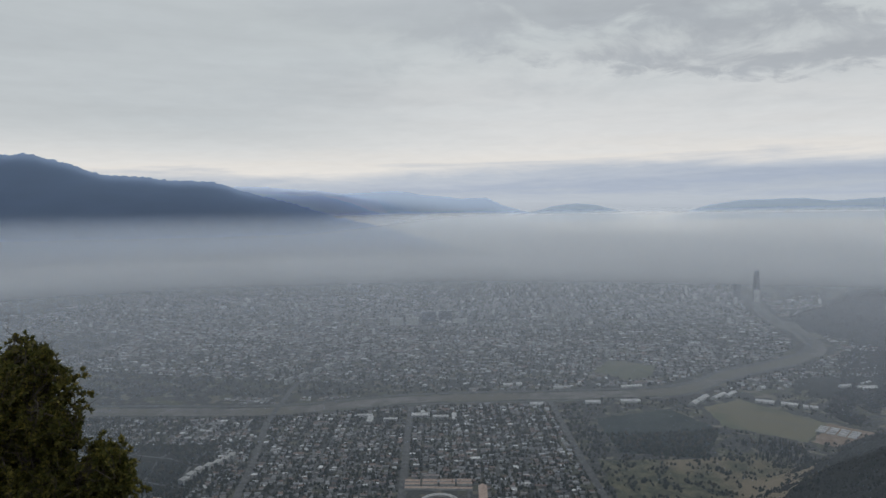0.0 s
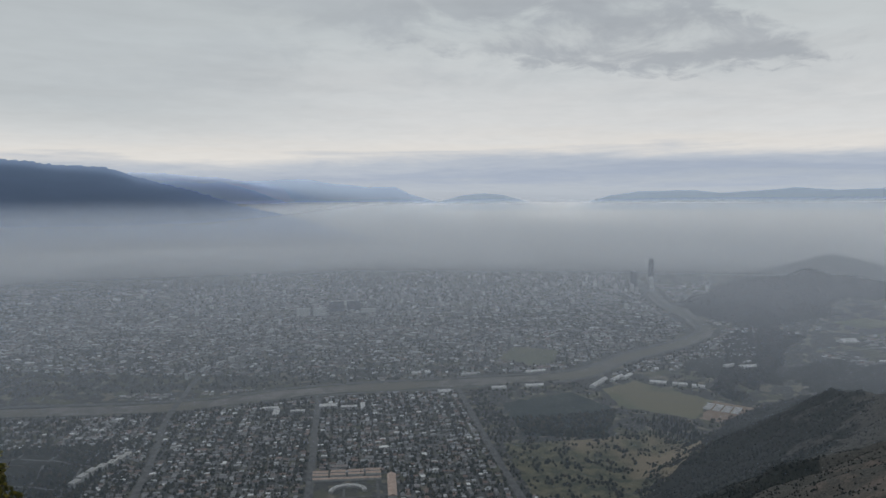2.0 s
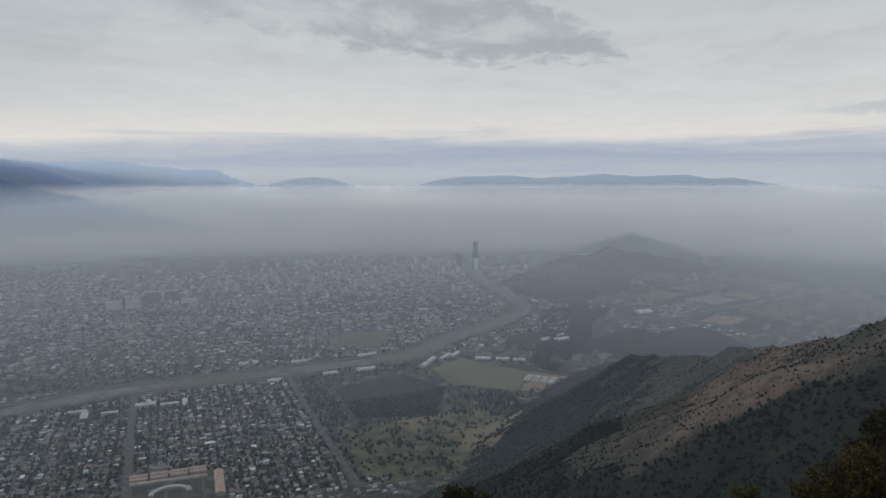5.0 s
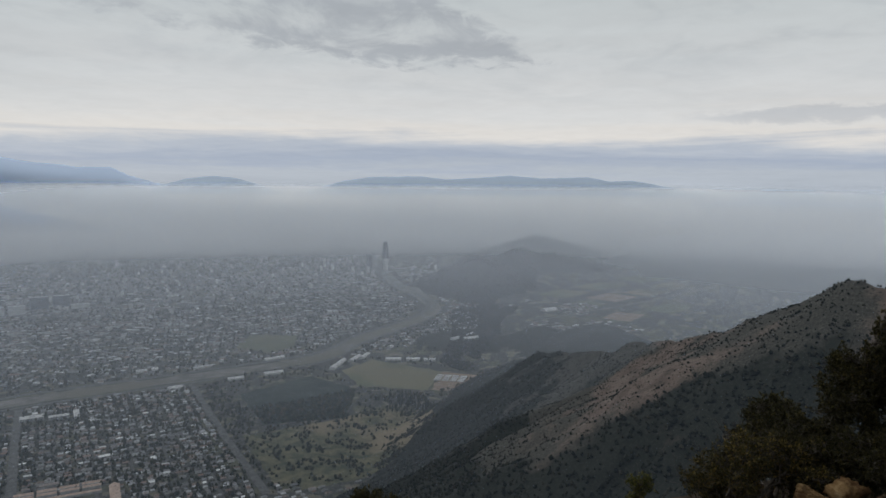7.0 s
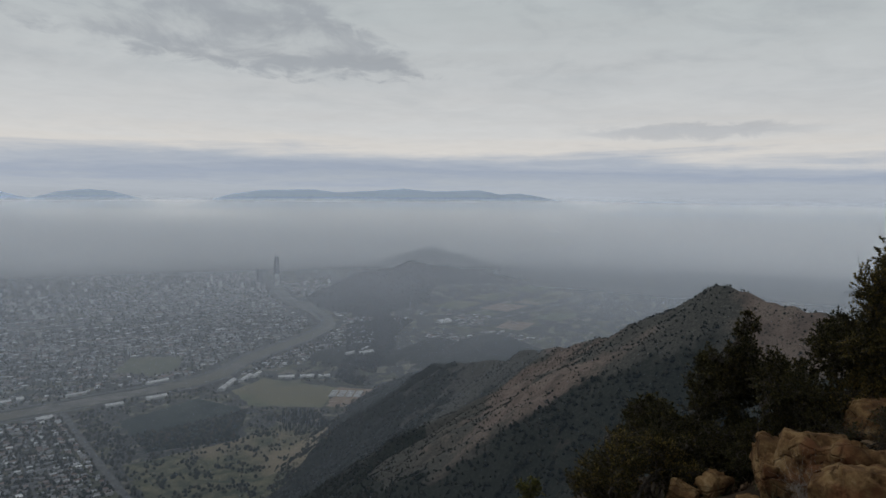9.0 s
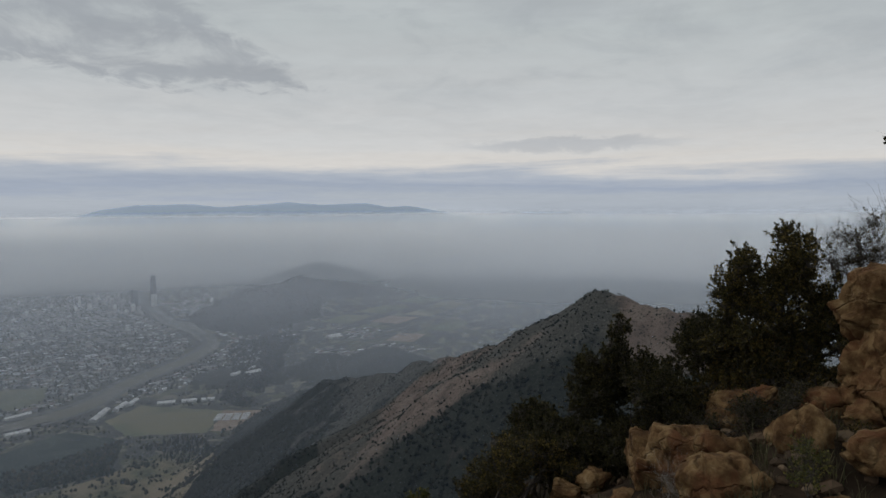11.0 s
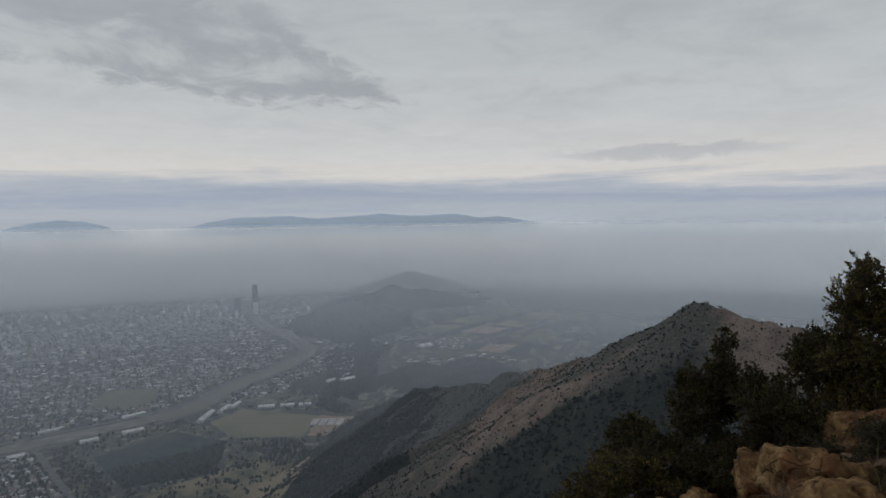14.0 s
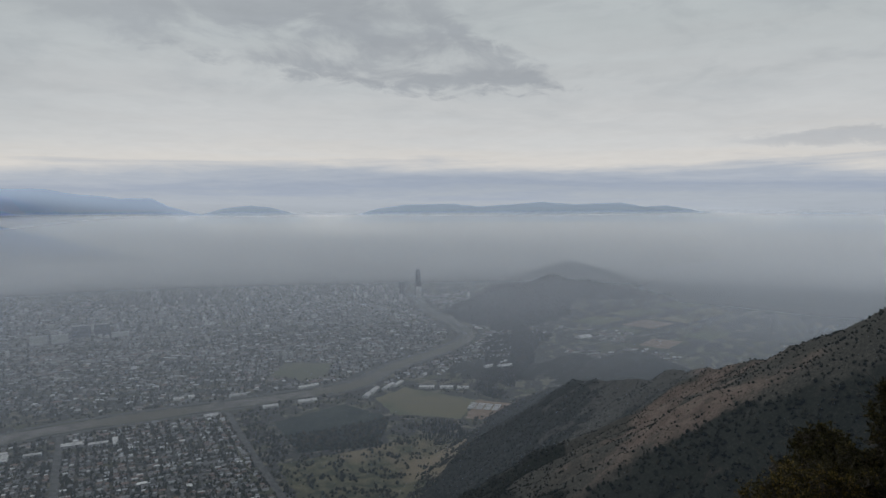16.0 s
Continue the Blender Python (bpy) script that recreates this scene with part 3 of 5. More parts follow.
def mountain(name, prof, dist, foot_el, mat, label, air, rough=0.25, seed=1, depth=35, gap=150):
    """A range at that distance, its skyline given as azimuth and elevation in degrees; it falls towards the viewer in ribs."""
    az = np.arange(prof[0][0], prof[-1][0], 0.06)
    n, rows = len(az), 22
    el = ridge_line(prof, az) + rough * (0.3 * wave(az, az * 0, 1.6, seed) + 0.35 * wave(az, az * 0 + 3, 0.55, seed + 1) + 0.22 * wave(az, az * 0 + 5, 0.3, seed + 7))
    v = []
    for k in range(rows):
        t = k / (rows - 1)
        rib = wave(az * 40, az * 0 + t * 30, 95, seed + 2) * math.sin(math.pi * min(t * 1.15, 1)) * min(8.0, gap * 0.2)
        d = dist - depth * t + rib
        e = el + (foot_el - el) * (t ** 1.15)
        v.append(np.stack([d * np.sin(np.radians(az)), d * np.cos(np.radians(az)), EYE + dist * np.tan(np.radians(e))], 1))
    # the back of the range
    back = v[0].copy()
    back[:, :2] *= (dist + 60) / dist
    back[:, 2] = EYE + dist * math.tan(radians(foot_el))
    v.insert(0, back)
    v = np.vstack(v)
    i, j = np.meshgrid(np.arange(rows), np.arange(n - 1), indexing="ij")
    f = np.stack([i * n + j, i * n + j + 1, (i + 1) * n + j + 1, (i + 1) * n + j], -1).reshape(-1, 4)
    ob = tagged(new(name, mesh_from(name, v, f, [mat], smooth=True)), label, "mountain", kind="structure")
    # a tinted sheet in front, cut to the same skyline, imitates haze
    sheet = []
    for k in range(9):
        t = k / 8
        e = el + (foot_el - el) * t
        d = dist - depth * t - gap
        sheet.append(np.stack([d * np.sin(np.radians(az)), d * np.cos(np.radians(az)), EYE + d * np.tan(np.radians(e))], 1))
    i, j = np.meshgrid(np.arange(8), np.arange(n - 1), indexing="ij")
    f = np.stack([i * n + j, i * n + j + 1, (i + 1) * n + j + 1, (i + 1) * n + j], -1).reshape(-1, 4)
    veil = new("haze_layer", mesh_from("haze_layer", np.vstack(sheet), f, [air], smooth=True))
    tagged(veil, "blue-tinted sheet imitating haze in front of a far mountain", "haze", kind="structure")
    return ob


# blue haze of each range, put into the tint of its sheet
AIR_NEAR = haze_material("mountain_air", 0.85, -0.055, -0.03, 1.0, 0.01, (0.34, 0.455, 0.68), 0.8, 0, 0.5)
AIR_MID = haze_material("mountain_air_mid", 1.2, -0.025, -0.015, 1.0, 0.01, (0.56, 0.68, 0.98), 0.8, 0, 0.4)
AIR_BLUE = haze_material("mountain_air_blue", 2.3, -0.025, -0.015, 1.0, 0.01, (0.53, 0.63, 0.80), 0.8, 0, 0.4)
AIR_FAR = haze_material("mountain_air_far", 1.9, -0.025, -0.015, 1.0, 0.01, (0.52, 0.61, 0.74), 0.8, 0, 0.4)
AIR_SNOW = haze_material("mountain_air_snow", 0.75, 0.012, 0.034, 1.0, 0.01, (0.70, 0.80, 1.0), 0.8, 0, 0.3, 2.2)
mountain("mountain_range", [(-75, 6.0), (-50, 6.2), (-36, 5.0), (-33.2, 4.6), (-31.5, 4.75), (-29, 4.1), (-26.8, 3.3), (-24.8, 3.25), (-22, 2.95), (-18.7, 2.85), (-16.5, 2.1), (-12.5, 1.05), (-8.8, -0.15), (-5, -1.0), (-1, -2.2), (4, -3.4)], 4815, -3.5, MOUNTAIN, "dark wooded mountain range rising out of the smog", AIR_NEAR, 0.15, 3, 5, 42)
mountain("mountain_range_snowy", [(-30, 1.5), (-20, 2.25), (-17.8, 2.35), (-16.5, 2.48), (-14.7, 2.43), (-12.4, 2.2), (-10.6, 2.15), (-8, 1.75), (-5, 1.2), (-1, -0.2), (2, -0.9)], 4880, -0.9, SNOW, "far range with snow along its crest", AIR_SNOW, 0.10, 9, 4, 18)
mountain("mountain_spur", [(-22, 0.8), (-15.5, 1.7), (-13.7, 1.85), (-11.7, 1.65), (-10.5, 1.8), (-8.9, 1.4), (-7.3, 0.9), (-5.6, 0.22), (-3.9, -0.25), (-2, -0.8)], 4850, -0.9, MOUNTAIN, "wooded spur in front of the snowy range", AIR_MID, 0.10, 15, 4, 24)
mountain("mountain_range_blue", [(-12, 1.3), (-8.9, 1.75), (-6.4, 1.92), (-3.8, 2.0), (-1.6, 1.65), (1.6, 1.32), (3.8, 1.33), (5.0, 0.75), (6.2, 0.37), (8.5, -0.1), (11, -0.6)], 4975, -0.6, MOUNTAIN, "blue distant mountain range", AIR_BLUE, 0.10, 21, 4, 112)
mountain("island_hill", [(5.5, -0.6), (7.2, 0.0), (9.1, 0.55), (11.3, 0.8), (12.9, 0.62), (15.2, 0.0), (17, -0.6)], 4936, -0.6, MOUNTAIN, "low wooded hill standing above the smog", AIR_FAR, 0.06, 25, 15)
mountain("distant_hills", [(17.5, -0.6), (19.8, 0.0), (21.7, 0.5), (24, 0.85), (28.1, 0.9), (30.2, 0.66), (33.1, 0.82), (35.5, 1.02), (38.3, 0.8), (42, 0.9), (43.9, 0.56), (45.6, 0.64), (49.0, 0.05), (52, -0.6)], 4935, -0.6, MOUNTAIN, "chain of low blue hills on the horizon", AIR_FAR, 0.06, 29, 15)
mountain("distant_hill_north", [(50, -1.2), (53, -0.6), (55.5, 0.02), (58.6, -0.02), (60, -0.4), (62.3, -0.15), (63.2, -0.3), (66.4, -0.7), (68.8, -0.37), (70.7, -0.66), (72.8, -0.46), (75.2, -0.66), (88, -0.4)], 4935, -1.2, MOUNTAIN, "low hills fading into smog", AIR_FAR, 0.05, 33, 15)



# ---------------------------------------------------------------- city
rng = np.random.RandomState(7)


def inside(x, y, poly):
    c = np.zeros(x.shape, bool)
    for (ax, ay), (bx, by) in zip(poly, poly[1:] + poly[:1]):
        hit = ((ay > y) != (by > y)) & (x < (bx - ax) * (y - ay) / (by - ay + 1e-9) + ax)
        c ^= hit
    return c


def off_line(x, y, line):
    best = np.full(x.shape, 1e9)
    for (ax, ay), (bx, by) in zip(line, line[1:]):
        vx, vy = bx - ax, by - ay
        t = np.clip(((x - ax) * vx + (y - ay) * vy) / (vx * vx + vy * vy), 0, 1)
        best = np.minimum(best, np.hypot(x - ax - t * vx, y - ay - t * vy))
    return best


OPEN = [[(1150, 3080), (1405, 3190), (1760, 2690), (1401, 2500), (1140, 2769)], [(842, 3774), (996, 4055), (1245, 3902), (1115, 3599), (973, 3568)],
        [(640, 2920), (1022, 3050), (1150, 2732), (980, 2380), (640, 2450)], [(540, 2440), (900, 2440), (1128, 2440), (1300, 2250), (1120, 1900), (900, 1800), (530, 1960)],
        [(-1350, 2150), (-1350, 2560), (-900, 2620), (-800, 2330), (-860, 2100)], [(-150, 1900), (-150, 2235), (135, 2180), (135, 1900)], [(-400, 2830), (-400, 3030), (80, 3000), (80, 2850)]]


def free(x, y, margin=18):
    ok = off_line(x, y, RIVER_LINE) > 125
    for a in AVENUES:
        ok &= off_line(x, y, a) > margin + 6
    for a in STREETS:
        ok &= off_line(x, y, a) > 9
    for poly in OPEN:
        ok &= ~inside(x, y, poly)
    return ok & (land(x, y) < VALLEY + 14)


def scatter(name, verts, faces, mat_of, mats, x, y, z, sx, sy, sz, turn, label, category, kind="stuff"):
    """Many copies of one small shape, joined: each keeps its own size and turn."""
    verts, faces = np.asarray(verts, float), np.asarray(faces, np.int32)
    n, k = len(x), len(verts)
    c, s = np.cos(turn)[:, None], np.sin(turn)[:, None]
    lx, ly = verts[:, 0] * sx[:, None], verts[:, 1] * sy[:, None]
    p = np.stack([x[:, None] + lx * c - ly * s, y[:, None] + lx * s + ly * c, z[:, None] + verts[:, 2] * sz[:, None]], -1).reshape(-1, 3)
    f = (faces[None] + (np.arange(n) * k)[:, None, None]).reshape(-1, faces.shape[1])
    return tagged(new(name, mesh_from(name, far_fold(p), f, mats, np.tile(mat_of, n))), label, category, kind=kind)


# a house: walls and a hipped roof with eaves (quads; the roof is a loose piece above the walls)
H_V = [(-.5, -.5, -.4), (.5, -.5, -.4), (.5, .5, -.4), (-.5, .5, -.4), (-.5, -.5, .6), (.5, -.5, .6), (.5, .5, .6), (-.5, .5, .6),
       (-.57, -.57, .58), (.57, -.57, .58), (.57, .57, .58), (-.57, .57, .58), (-.28, -.03, 1), (.28, -.03, 1), (.28, .03, 1), (-.28, .03, 1)]
H_F = [(0, 1, 5, 4), (1, 2, 6, 5), (2, 3, 7, 6), (3, 0, 4, 7), (8, 9, 13, 12), (9, 10, 14, 13), (10, 11, 15, 14), (11, 8, 12, 15), (12, 13, 14, 15)]
H_M = [0, 0, 0, 0, 1, 1, 1, 1, 1]
# a flat block with a parapet and a stair head
B_V = [(-.5, -.5, -.1), (.5, -.5, -.1), (.5, .5, -.1), (-.5, .5, -.1), (-.5, -.5, .96), (.5, -.5, .96), (.5, .5, .96), (-.5, .5, .96),
       (-.2, -.2, .96), (.2, -.2, .96), (.2, .2, .96), (-.2, .2, .96), (-.2, -.2, 1.04), (.2, -.2, 1.04), (.2, .2, 1.04), (-.2, .2, 1.04)]
B_F = [(0, 1, 5, 4), (1, 2, 6, 5), (2, 3, 7, 6), (3, 0, 4, 7), (4, 5, 6, 7), (8, 9, 13, 12), (9, 10, 14, 13), (10, 11, 15, 14), (11, 8, 12, 15), (12, 13, 14, 15)]
B_M = [0, 0, 0, 0, 1, 0, 0, 0, 0, 1]


def clump(seed, rings=4, seg=6):
    """A ragged crown of leaves, low in triangles (quads with pinched ends)."""
    r_ = np.random.RandomState(seed)
    v, f = [], []
    for i in range(rings + 1):
        t = i / rings
        rad = math.sin(math.pi * min(0.12 + t * 0.86, 0.97)) ** 0.8 * 0.5
        for j in range(seg):
            a = 6.283 * (j + 0.5 * (i % 2)) / seg
            q = rad * r_.uniform(0.65, 1.25)
            v.append((q * math.cos(a), q * math.sin(a), t + r_.uniform(-.07, .07)))
    for i in range(rings):
        for j in range(seg):
            f.append((i * seg + j, i * seg + (j + 1) % seg, (i + 1) * seg + (j + 1) % seg, (i + 1) * seg + j))
    return v, f


# streets: rows of plots, back to back
def plots(x0, x1, y0, y1, dx, dy, turn, ox, oy, keep):
    c, s = math.cos(radians(turn)), math.sin(radians(turn))
    u, v = np.meshgrid(np.arange(x0, x1, dx), np.arange(y0, y1, dy))
    u, v = u.ravel(), v.ravel()
    u = u + np.where((np.round((u - x0) / dx) % 2) > 0, -dx * 0.08, dx * 0.08)
    u, v = u + rng.uniform(-4, 4, u.size), v + rng.uniform(-6, 6, u.size)
    x, y = ox + u * c - v * s, oy + u * s + v * c
    quarter = np.where(np.hypot(x, y) > 3300, np.clip(0.75 + 0.5 * wave(x, y, 620, 14), 0.15, 1.2), 1.0) * np.clip(1 - (np.hypot(x, y) - 6800) / 5000, 0.05, 1)
    ok = (rng.rand(u.size) < keep * quarter) & free(x, y)
    return x[ok], y[ok], np.full(ok.sum(), radians(turn))


px, py, pt = [], [], []
for args in [(-958.5, 700, -300, 1150, 27, 19, 0, -143, 2150, 0.68), (-2200, -620, -100, 900, 36, 24, 8, 0, 2250, 0.5),
             (-2600, 3400, 0, 1500, 34, 24, -14, 0, 3420, 0.55), (-4200, 3300, 0, 2500, 46, 34, -8, 0, 4700, 0.55), (-5500, 3200, 0, 1900, 80, 60, -5, 0, 7000, 0.5), (-6500, 3600, 0, 4000, 120, 90, -5, 0, 8800, 0.35), (2300, 6500, -1400, 2600, 70, 55, 12, 0, 4200, 0.10), (560, 1100, -150, 60, 34, 26, 0, 0, 1960, 0.5)]:
    a, b, c = plots(*args)
    px.append(a), py.append(b), pt.append(c)
px, py, pt = np.concatenate(px), np.concatenate(py), np.concatenate(pt)
bearing = np.degrees(np.arctan2(px, py))
vis = (bearing > -40) & (bearing < 66) & (py > 1780) & ((px < 520) | (py > 3300) | (py < 2030) | (px > 2300)) & ((bearing < 33) | (wave(px, py, 700, 12) > 0.35))
px, py, pt = px[vis], py[vis], pt[vis]
n = len(px)
near_house = (py < 2330) & (px > -560) & (px < 500)
pick = np.flatnonzero(near_house)
pick = pick[np.argsort(py[pick])][:280]
single = np.zeros(n, bool)
single[pick] = True
w, d, h = rng.uniform(10, 21, n), rng.uniform(7.5, 12, n), rng.uniform(4.5, 7.5, n)
big = rng.rand(n) < 0.02
w, d, h = np.where(big, w * 2.2, w), np.where(big, d * 1.6, d), np.where(big, h * 1.4, h)
over = np.clip((np.hypot(px, py) - 3200) / 1500, 0, 1)
w = w * (1 + over * rng.uniform(0.1, 1.6, n))
far_sel = ~single
scatter("houses", H_V, H_F, H_M, [WALL, ROOF], px[far_sel], py[far_sel], land(px, py)[far_sel] + 2, w[far_sel], d[far_sel], h[far_sel], (pt + rng.uniform(-.08, .08, n))[far_sel],
        "thousands of low houses in gridded streets", "houses")

# the nearest houses one by one
def house_proto(w_, d_, h_):
    e = new("house")
    bm = bmesh.new()
    vs = [bm.verts.new((x * w_, y * d_, z * h_)) for x, y, z in H_V[:8]]
    for f in H_F[:4]:
        bm.faces.new([vs[k] for k in f])
    part("wall", bm, WALL_ONE, e)
    bm = bmesh.new()
    vs = [bm.verts.new((x * w_, y * d_, z * h_)) for x, y, z in H_V[8:]]
    for f in H_F[4:]:
        bm.faces.new([vs[k - 8] for k in f])
    part("roof", bm, ROOF_ONE, e)
    return tagged(e, "low detached house with a hipped roof among trees", "house", "houses of the near streets")


protos = []
for k, i in enumerate(pick):
    m = Matrix.Translation((px[i], py[i], on_land(px[i], py[i]) + 2)) @ Matrix.Rotation(pt[i] + rng.uniform(-.1, .1) + (1.5708 if rng.rand() < 0.3 else 0), 4, "Z")
    if k < 5:
        hp = house_proto(rng.uniform(10, 17), rng.uniform(9, 13), rng.uniform(5.5, 7.5))
        hp.matrix_basis = m
        protos.append(hp)
    else:
        copy_thing(protos[k % 5], m)

# mid-rise blocks and towers in the denser quarters
def towers(name, count, cx, cy, spread_x, spread_y, h0, h1, label):
    x, y = cx + rng.normal(0, spread_x, count), cy + rng.normal(0, spread_y, count)
    ok = free(x, y)
    x, y = x[ok], y[ok]
    k = len(x)
    scatter(name, B_V, B_F, B_M, [WALL, ROOF], x, y, land(x, y), rng.uniform(16, 30, k), rng.uniform(16, 34, k), rng.uniform(h0, h1, k) * rng.uniform(0.6, 1, k), rng.uniform(-.3, .3, k), label, "apartment blocks")


towers("apartment_blocks", 200, 700, 5900, 1500, 600, 18, 48, "pale apartment blocks of the denser quarters")
towers("apartment_blocks_far", 170, 1200, 7400, 2000, 900, 20, 55, "hazy far apartment blocks")
towers("apartment_blocks_west", 80, -1900, 5200, 1200, 900, 12, 45, "scattered pale apartment blocks")
towers("apartment_blocks_towers", 40, 2850, 6900, 260, 350, 45, 110, "hazy office towers of the centre")

# trees of the plain
def trees(name, x, y, lo, hi, label, mat, seed, slim=1.0, foot=0.0):
    k = len(x)
    v, f = clump(seed) if k < 3000 else clump(seed, 3, 4)
    s = lo + (hi - lo) * rng.rand(k) ** 1.5
    scatter(name, v, f, [0] * len(f), [mat], x, y, land(x, y) - 0.3 + foot, s * slim * rng.uniform(.8, 1.2, k), s * slim * rng.uniform(.8, 1.2, k), s * rng.uniform(.8, 1.25, k), rng.uniform(0, 6.28, k), label, "trees")


def spread(count, x0, x1, y0, y1, test):
    x, y = rng.uniform(x0, x1, count), rng.uniform(y0, y1, count)
    ok = test(x, y)
    return x[ok], y[ok]


def street_trees(x, y):
    return (off_line(x, y, RIVER_LINE) > 95) & (land(x, y) < VALLEY + 14) & ~inside(x, y, OPEN[0]) & ~inside(x, y, OPEN[1]) & ~inside(x, y, OPEN[2]) & ~inside(x, y, OPEN[3]) & ~inside(x, y, OPEN[5]) & (np.min([off_line(x, y, a) for a in AVENUES], 0) > 16)


trees("street_trees", *spread(10500, -1900, 620, 1900, 3120, street_trees), 7, 14, "dark garden and street trees between the houses", GREEN, 11)
trees("street_trees_far", *spread(9000, -2900, 2300, 3330, 5200, street_trees), 8, 16, "dark trees in the streets across the river", GREEN, 12)
trees("street_trees_hazy", *spread(7500, -4800, 3000, 5200, 10500, street_trees), 12, 24, "hazy trees of the far quarters", GREEN, 13)
trees("golf_trees", *spread(2300, 540, 1300, 1850, 2460, lambda x, y: inside(x, y, OPEN[3]) & (wave(x, y, 110, 35) > rng.uniform(-0.4, 0.9, x.size))), 6, 13, "scattered trees on the golf course", GREEN, 14)
trees("field_trees", *spread(900, 600, 1800, 2380, 3200, lambda x, y: ~inside(x, y, OPEN[0]) & ~inside(x, y, OPEN[2]) & (off_line(x, y, RIVER_LINE) > 110)), 7, 15, "trees along the field borders", GREEN, 15)
trees("wood", *spread(2800, -1700, -740, 1950, 2640, lambda x, y: wave(x, y, 300, 4) > -0.35), 8, 15, "dark wood on a knoll", GREEN, 16)
trees("poplars", *spread(160, 1140, 1330, 2330, 2560, lambda x, y: x > 0), 14, 22, "slender poplars beside the riding ground", GREEN, 17, 0.35)
def scrubby(x, y):
    """Thick low on the slopes and along the ribs, thin on the stony upper faces."""
    z, r, b = land(x, y), np.hypot(x, y), np.degrees(np.arctan2(x, y))
    ok = (z > VALLEY + 6) & (b > 18) & (b < 80) & (r > 450) & (r < 2950)
    share = 0.62 + 0.4 * wave(x, y, 150, 8) + 0.3 * wave(x, y, 45, 9) - 0.35 * stony(x, y)
    share = share + 0.35 * np.clip((b - 52) / 4, 0, 1) * (b < 62)
    share = np.where(below_crest(x, y) < 14, np.maximum(share, np.where((b > 59) & (b < 67), 0.1, 0.5)), share)
    return ok & (rng.rand(x.size) < np.clip(share, 0.08, 1)) & (wooded(x, y) < 0.6) & (rng.rand(x.size) < 0.35 + 0.65 * np.clip(1400 / r, 0, 1) ** 2)


sx, sy = spread(170000, 150, 2900, 250, 3000, scrubby)
trees("mountain_scrub", sx[:30000], sy[:30000], 1.1, 3.3, "dark scrub scattered over the stony slopes", SCRUB, 18, 1.25)


def ravines(x, y):
    z, r, b = land(x, y), np.hypot(x, y), np.degrees(np.arctan2(x, y))
    return (z > VALLEY + 4) & (b > 18) & (b < 76) & (r > 450) & (r < 2950) & (wooded(x, y) > rng.uniform(0.3, 0.9, x.size)) & (wave(x, y, 38, 22) > rng.uniform(-1.6, 0.2, x.size)) & (rng.rand(x.size) < np.clip(1300 / r, 0.25, 1))


sx, sy = spread(150000, 150, 2600, 250, 2900, ravines)
trees("ravine_woods", sx[:30000], sy[:30000], 2.4, 5.6, "dark close woods in the ravines below the crest", SCRUB, 27, 1.2)
trees("dark_wood", *spread(1500, 640, 1140, 2380, 2760, lambda x, y: inside(x, y, [(652, 2478), (951, 2401), (1134, 2732), (900, 2700), (655, 2690)])), 7, 13, "close dark trees below the pasture", GREEN, 24)
sx, sy = spread(14000, 2200, 6500, 3500, 8000, lambda x, y: (land(x, y) > VALLEY + 15) & (off_line(x, y, RIVER_LINE) > 130))
WOODED = [(2371, 4060), (2900, 4500), (3000, 4050), (2600, 3700), (2300, 3300), (1900, 2900), (1690, 2740), (1700, 2950), (2000, 3350), (2260, 3800)]
wx, wy = spread(16000, 1600, 3100, 2700, 4600, lambda x, y: inside(x, y, WOODED) & (wave(x, y, 260, 31) > -0.75) & (off_line(x, y, RIVER_LINE) > 120))
trees("slope_woods", wx, wy, 7, 15, "dark woods on the flank of a hazy hill", SCRUB, 33, 1.5)
trees("hill_woods", sx, sy, 9, 19, "hazy woods of the far hills", SCRUB, 19, 1.6)

# ---------------------------------------------------------------- single buildings of the plain
def box(bm, x0, x1, y0, y1, z0, z1):
    v = [bm.verts.new(p) for p in ((x0, y0, z0), (x1, y0, z0), (x1, y1, z0), (x0, y1, z0), (x0, y0, z1), (x1, y0, z1), (x1, y1, z1), (x0, y1, z1))]
    for f in ((3, 2, 1, 0), (4, 5, 6, 7), (0, 1, 5, 4), (1, 2, 6, 5), (2, 3, 7, 6), (3, 0, 4, 7)):
        bm.faces.new([v[k] for k in f])


def place(x, y, turn=0.0):
    """Pose of a building on the plain, drawn together with it beyond 3 km."""
    p = far_fold([[x, y, on_land(x, y)]])[0]
    k = math.hypot(p[0], p[1]) / math.hypot(x, y)
    return Matrix.Translation(p) @ Matrix.Rotation(radians(turn), 4, "Z") @ Matrix.Scale(k, 4)


def block(name, x, y, w_, d_, h_, turn, wall, roof, label, category, group="", storeys=0):
    """A flat-roofed building with bands of windows, a roof slab and a stair head."""
    e = new(name)
    bm = bmesh.new()
    box(bm, -w_ / 2, w_ / 2, -d_ / 2, d_ / 2, -3, h_)
    part("wall", bm, wall, e)
    bm = bmesh.new()
    box(bm, -w_ / 2 - .4, w_ / 2 + .4, -d_ / 2 - .4, d_ / 2 + .4, h_, h_ + 0.8)
    box(bm, -w_ * .15, w_ * .15, -d_ * .2, d_ * .2, h_ + .8, h_ + 3.4)
    part("roof", bm, roof, e)
    for s in range(storeys):
        z = h_ * (s + 0.35) / storeys
        bm = bmesh.new()
        box(bm, -w_ / 2 + 1, w_ / 2 - 1, -d_ / 2 - .12, -d_ / 2 + .3, z, z + h_ / storeys * 0.45)
        part("window_band", bm, WINDOW, e)
    e.matrix_basis = place(x, y, turn)
    return tagged(e, label, category, group)


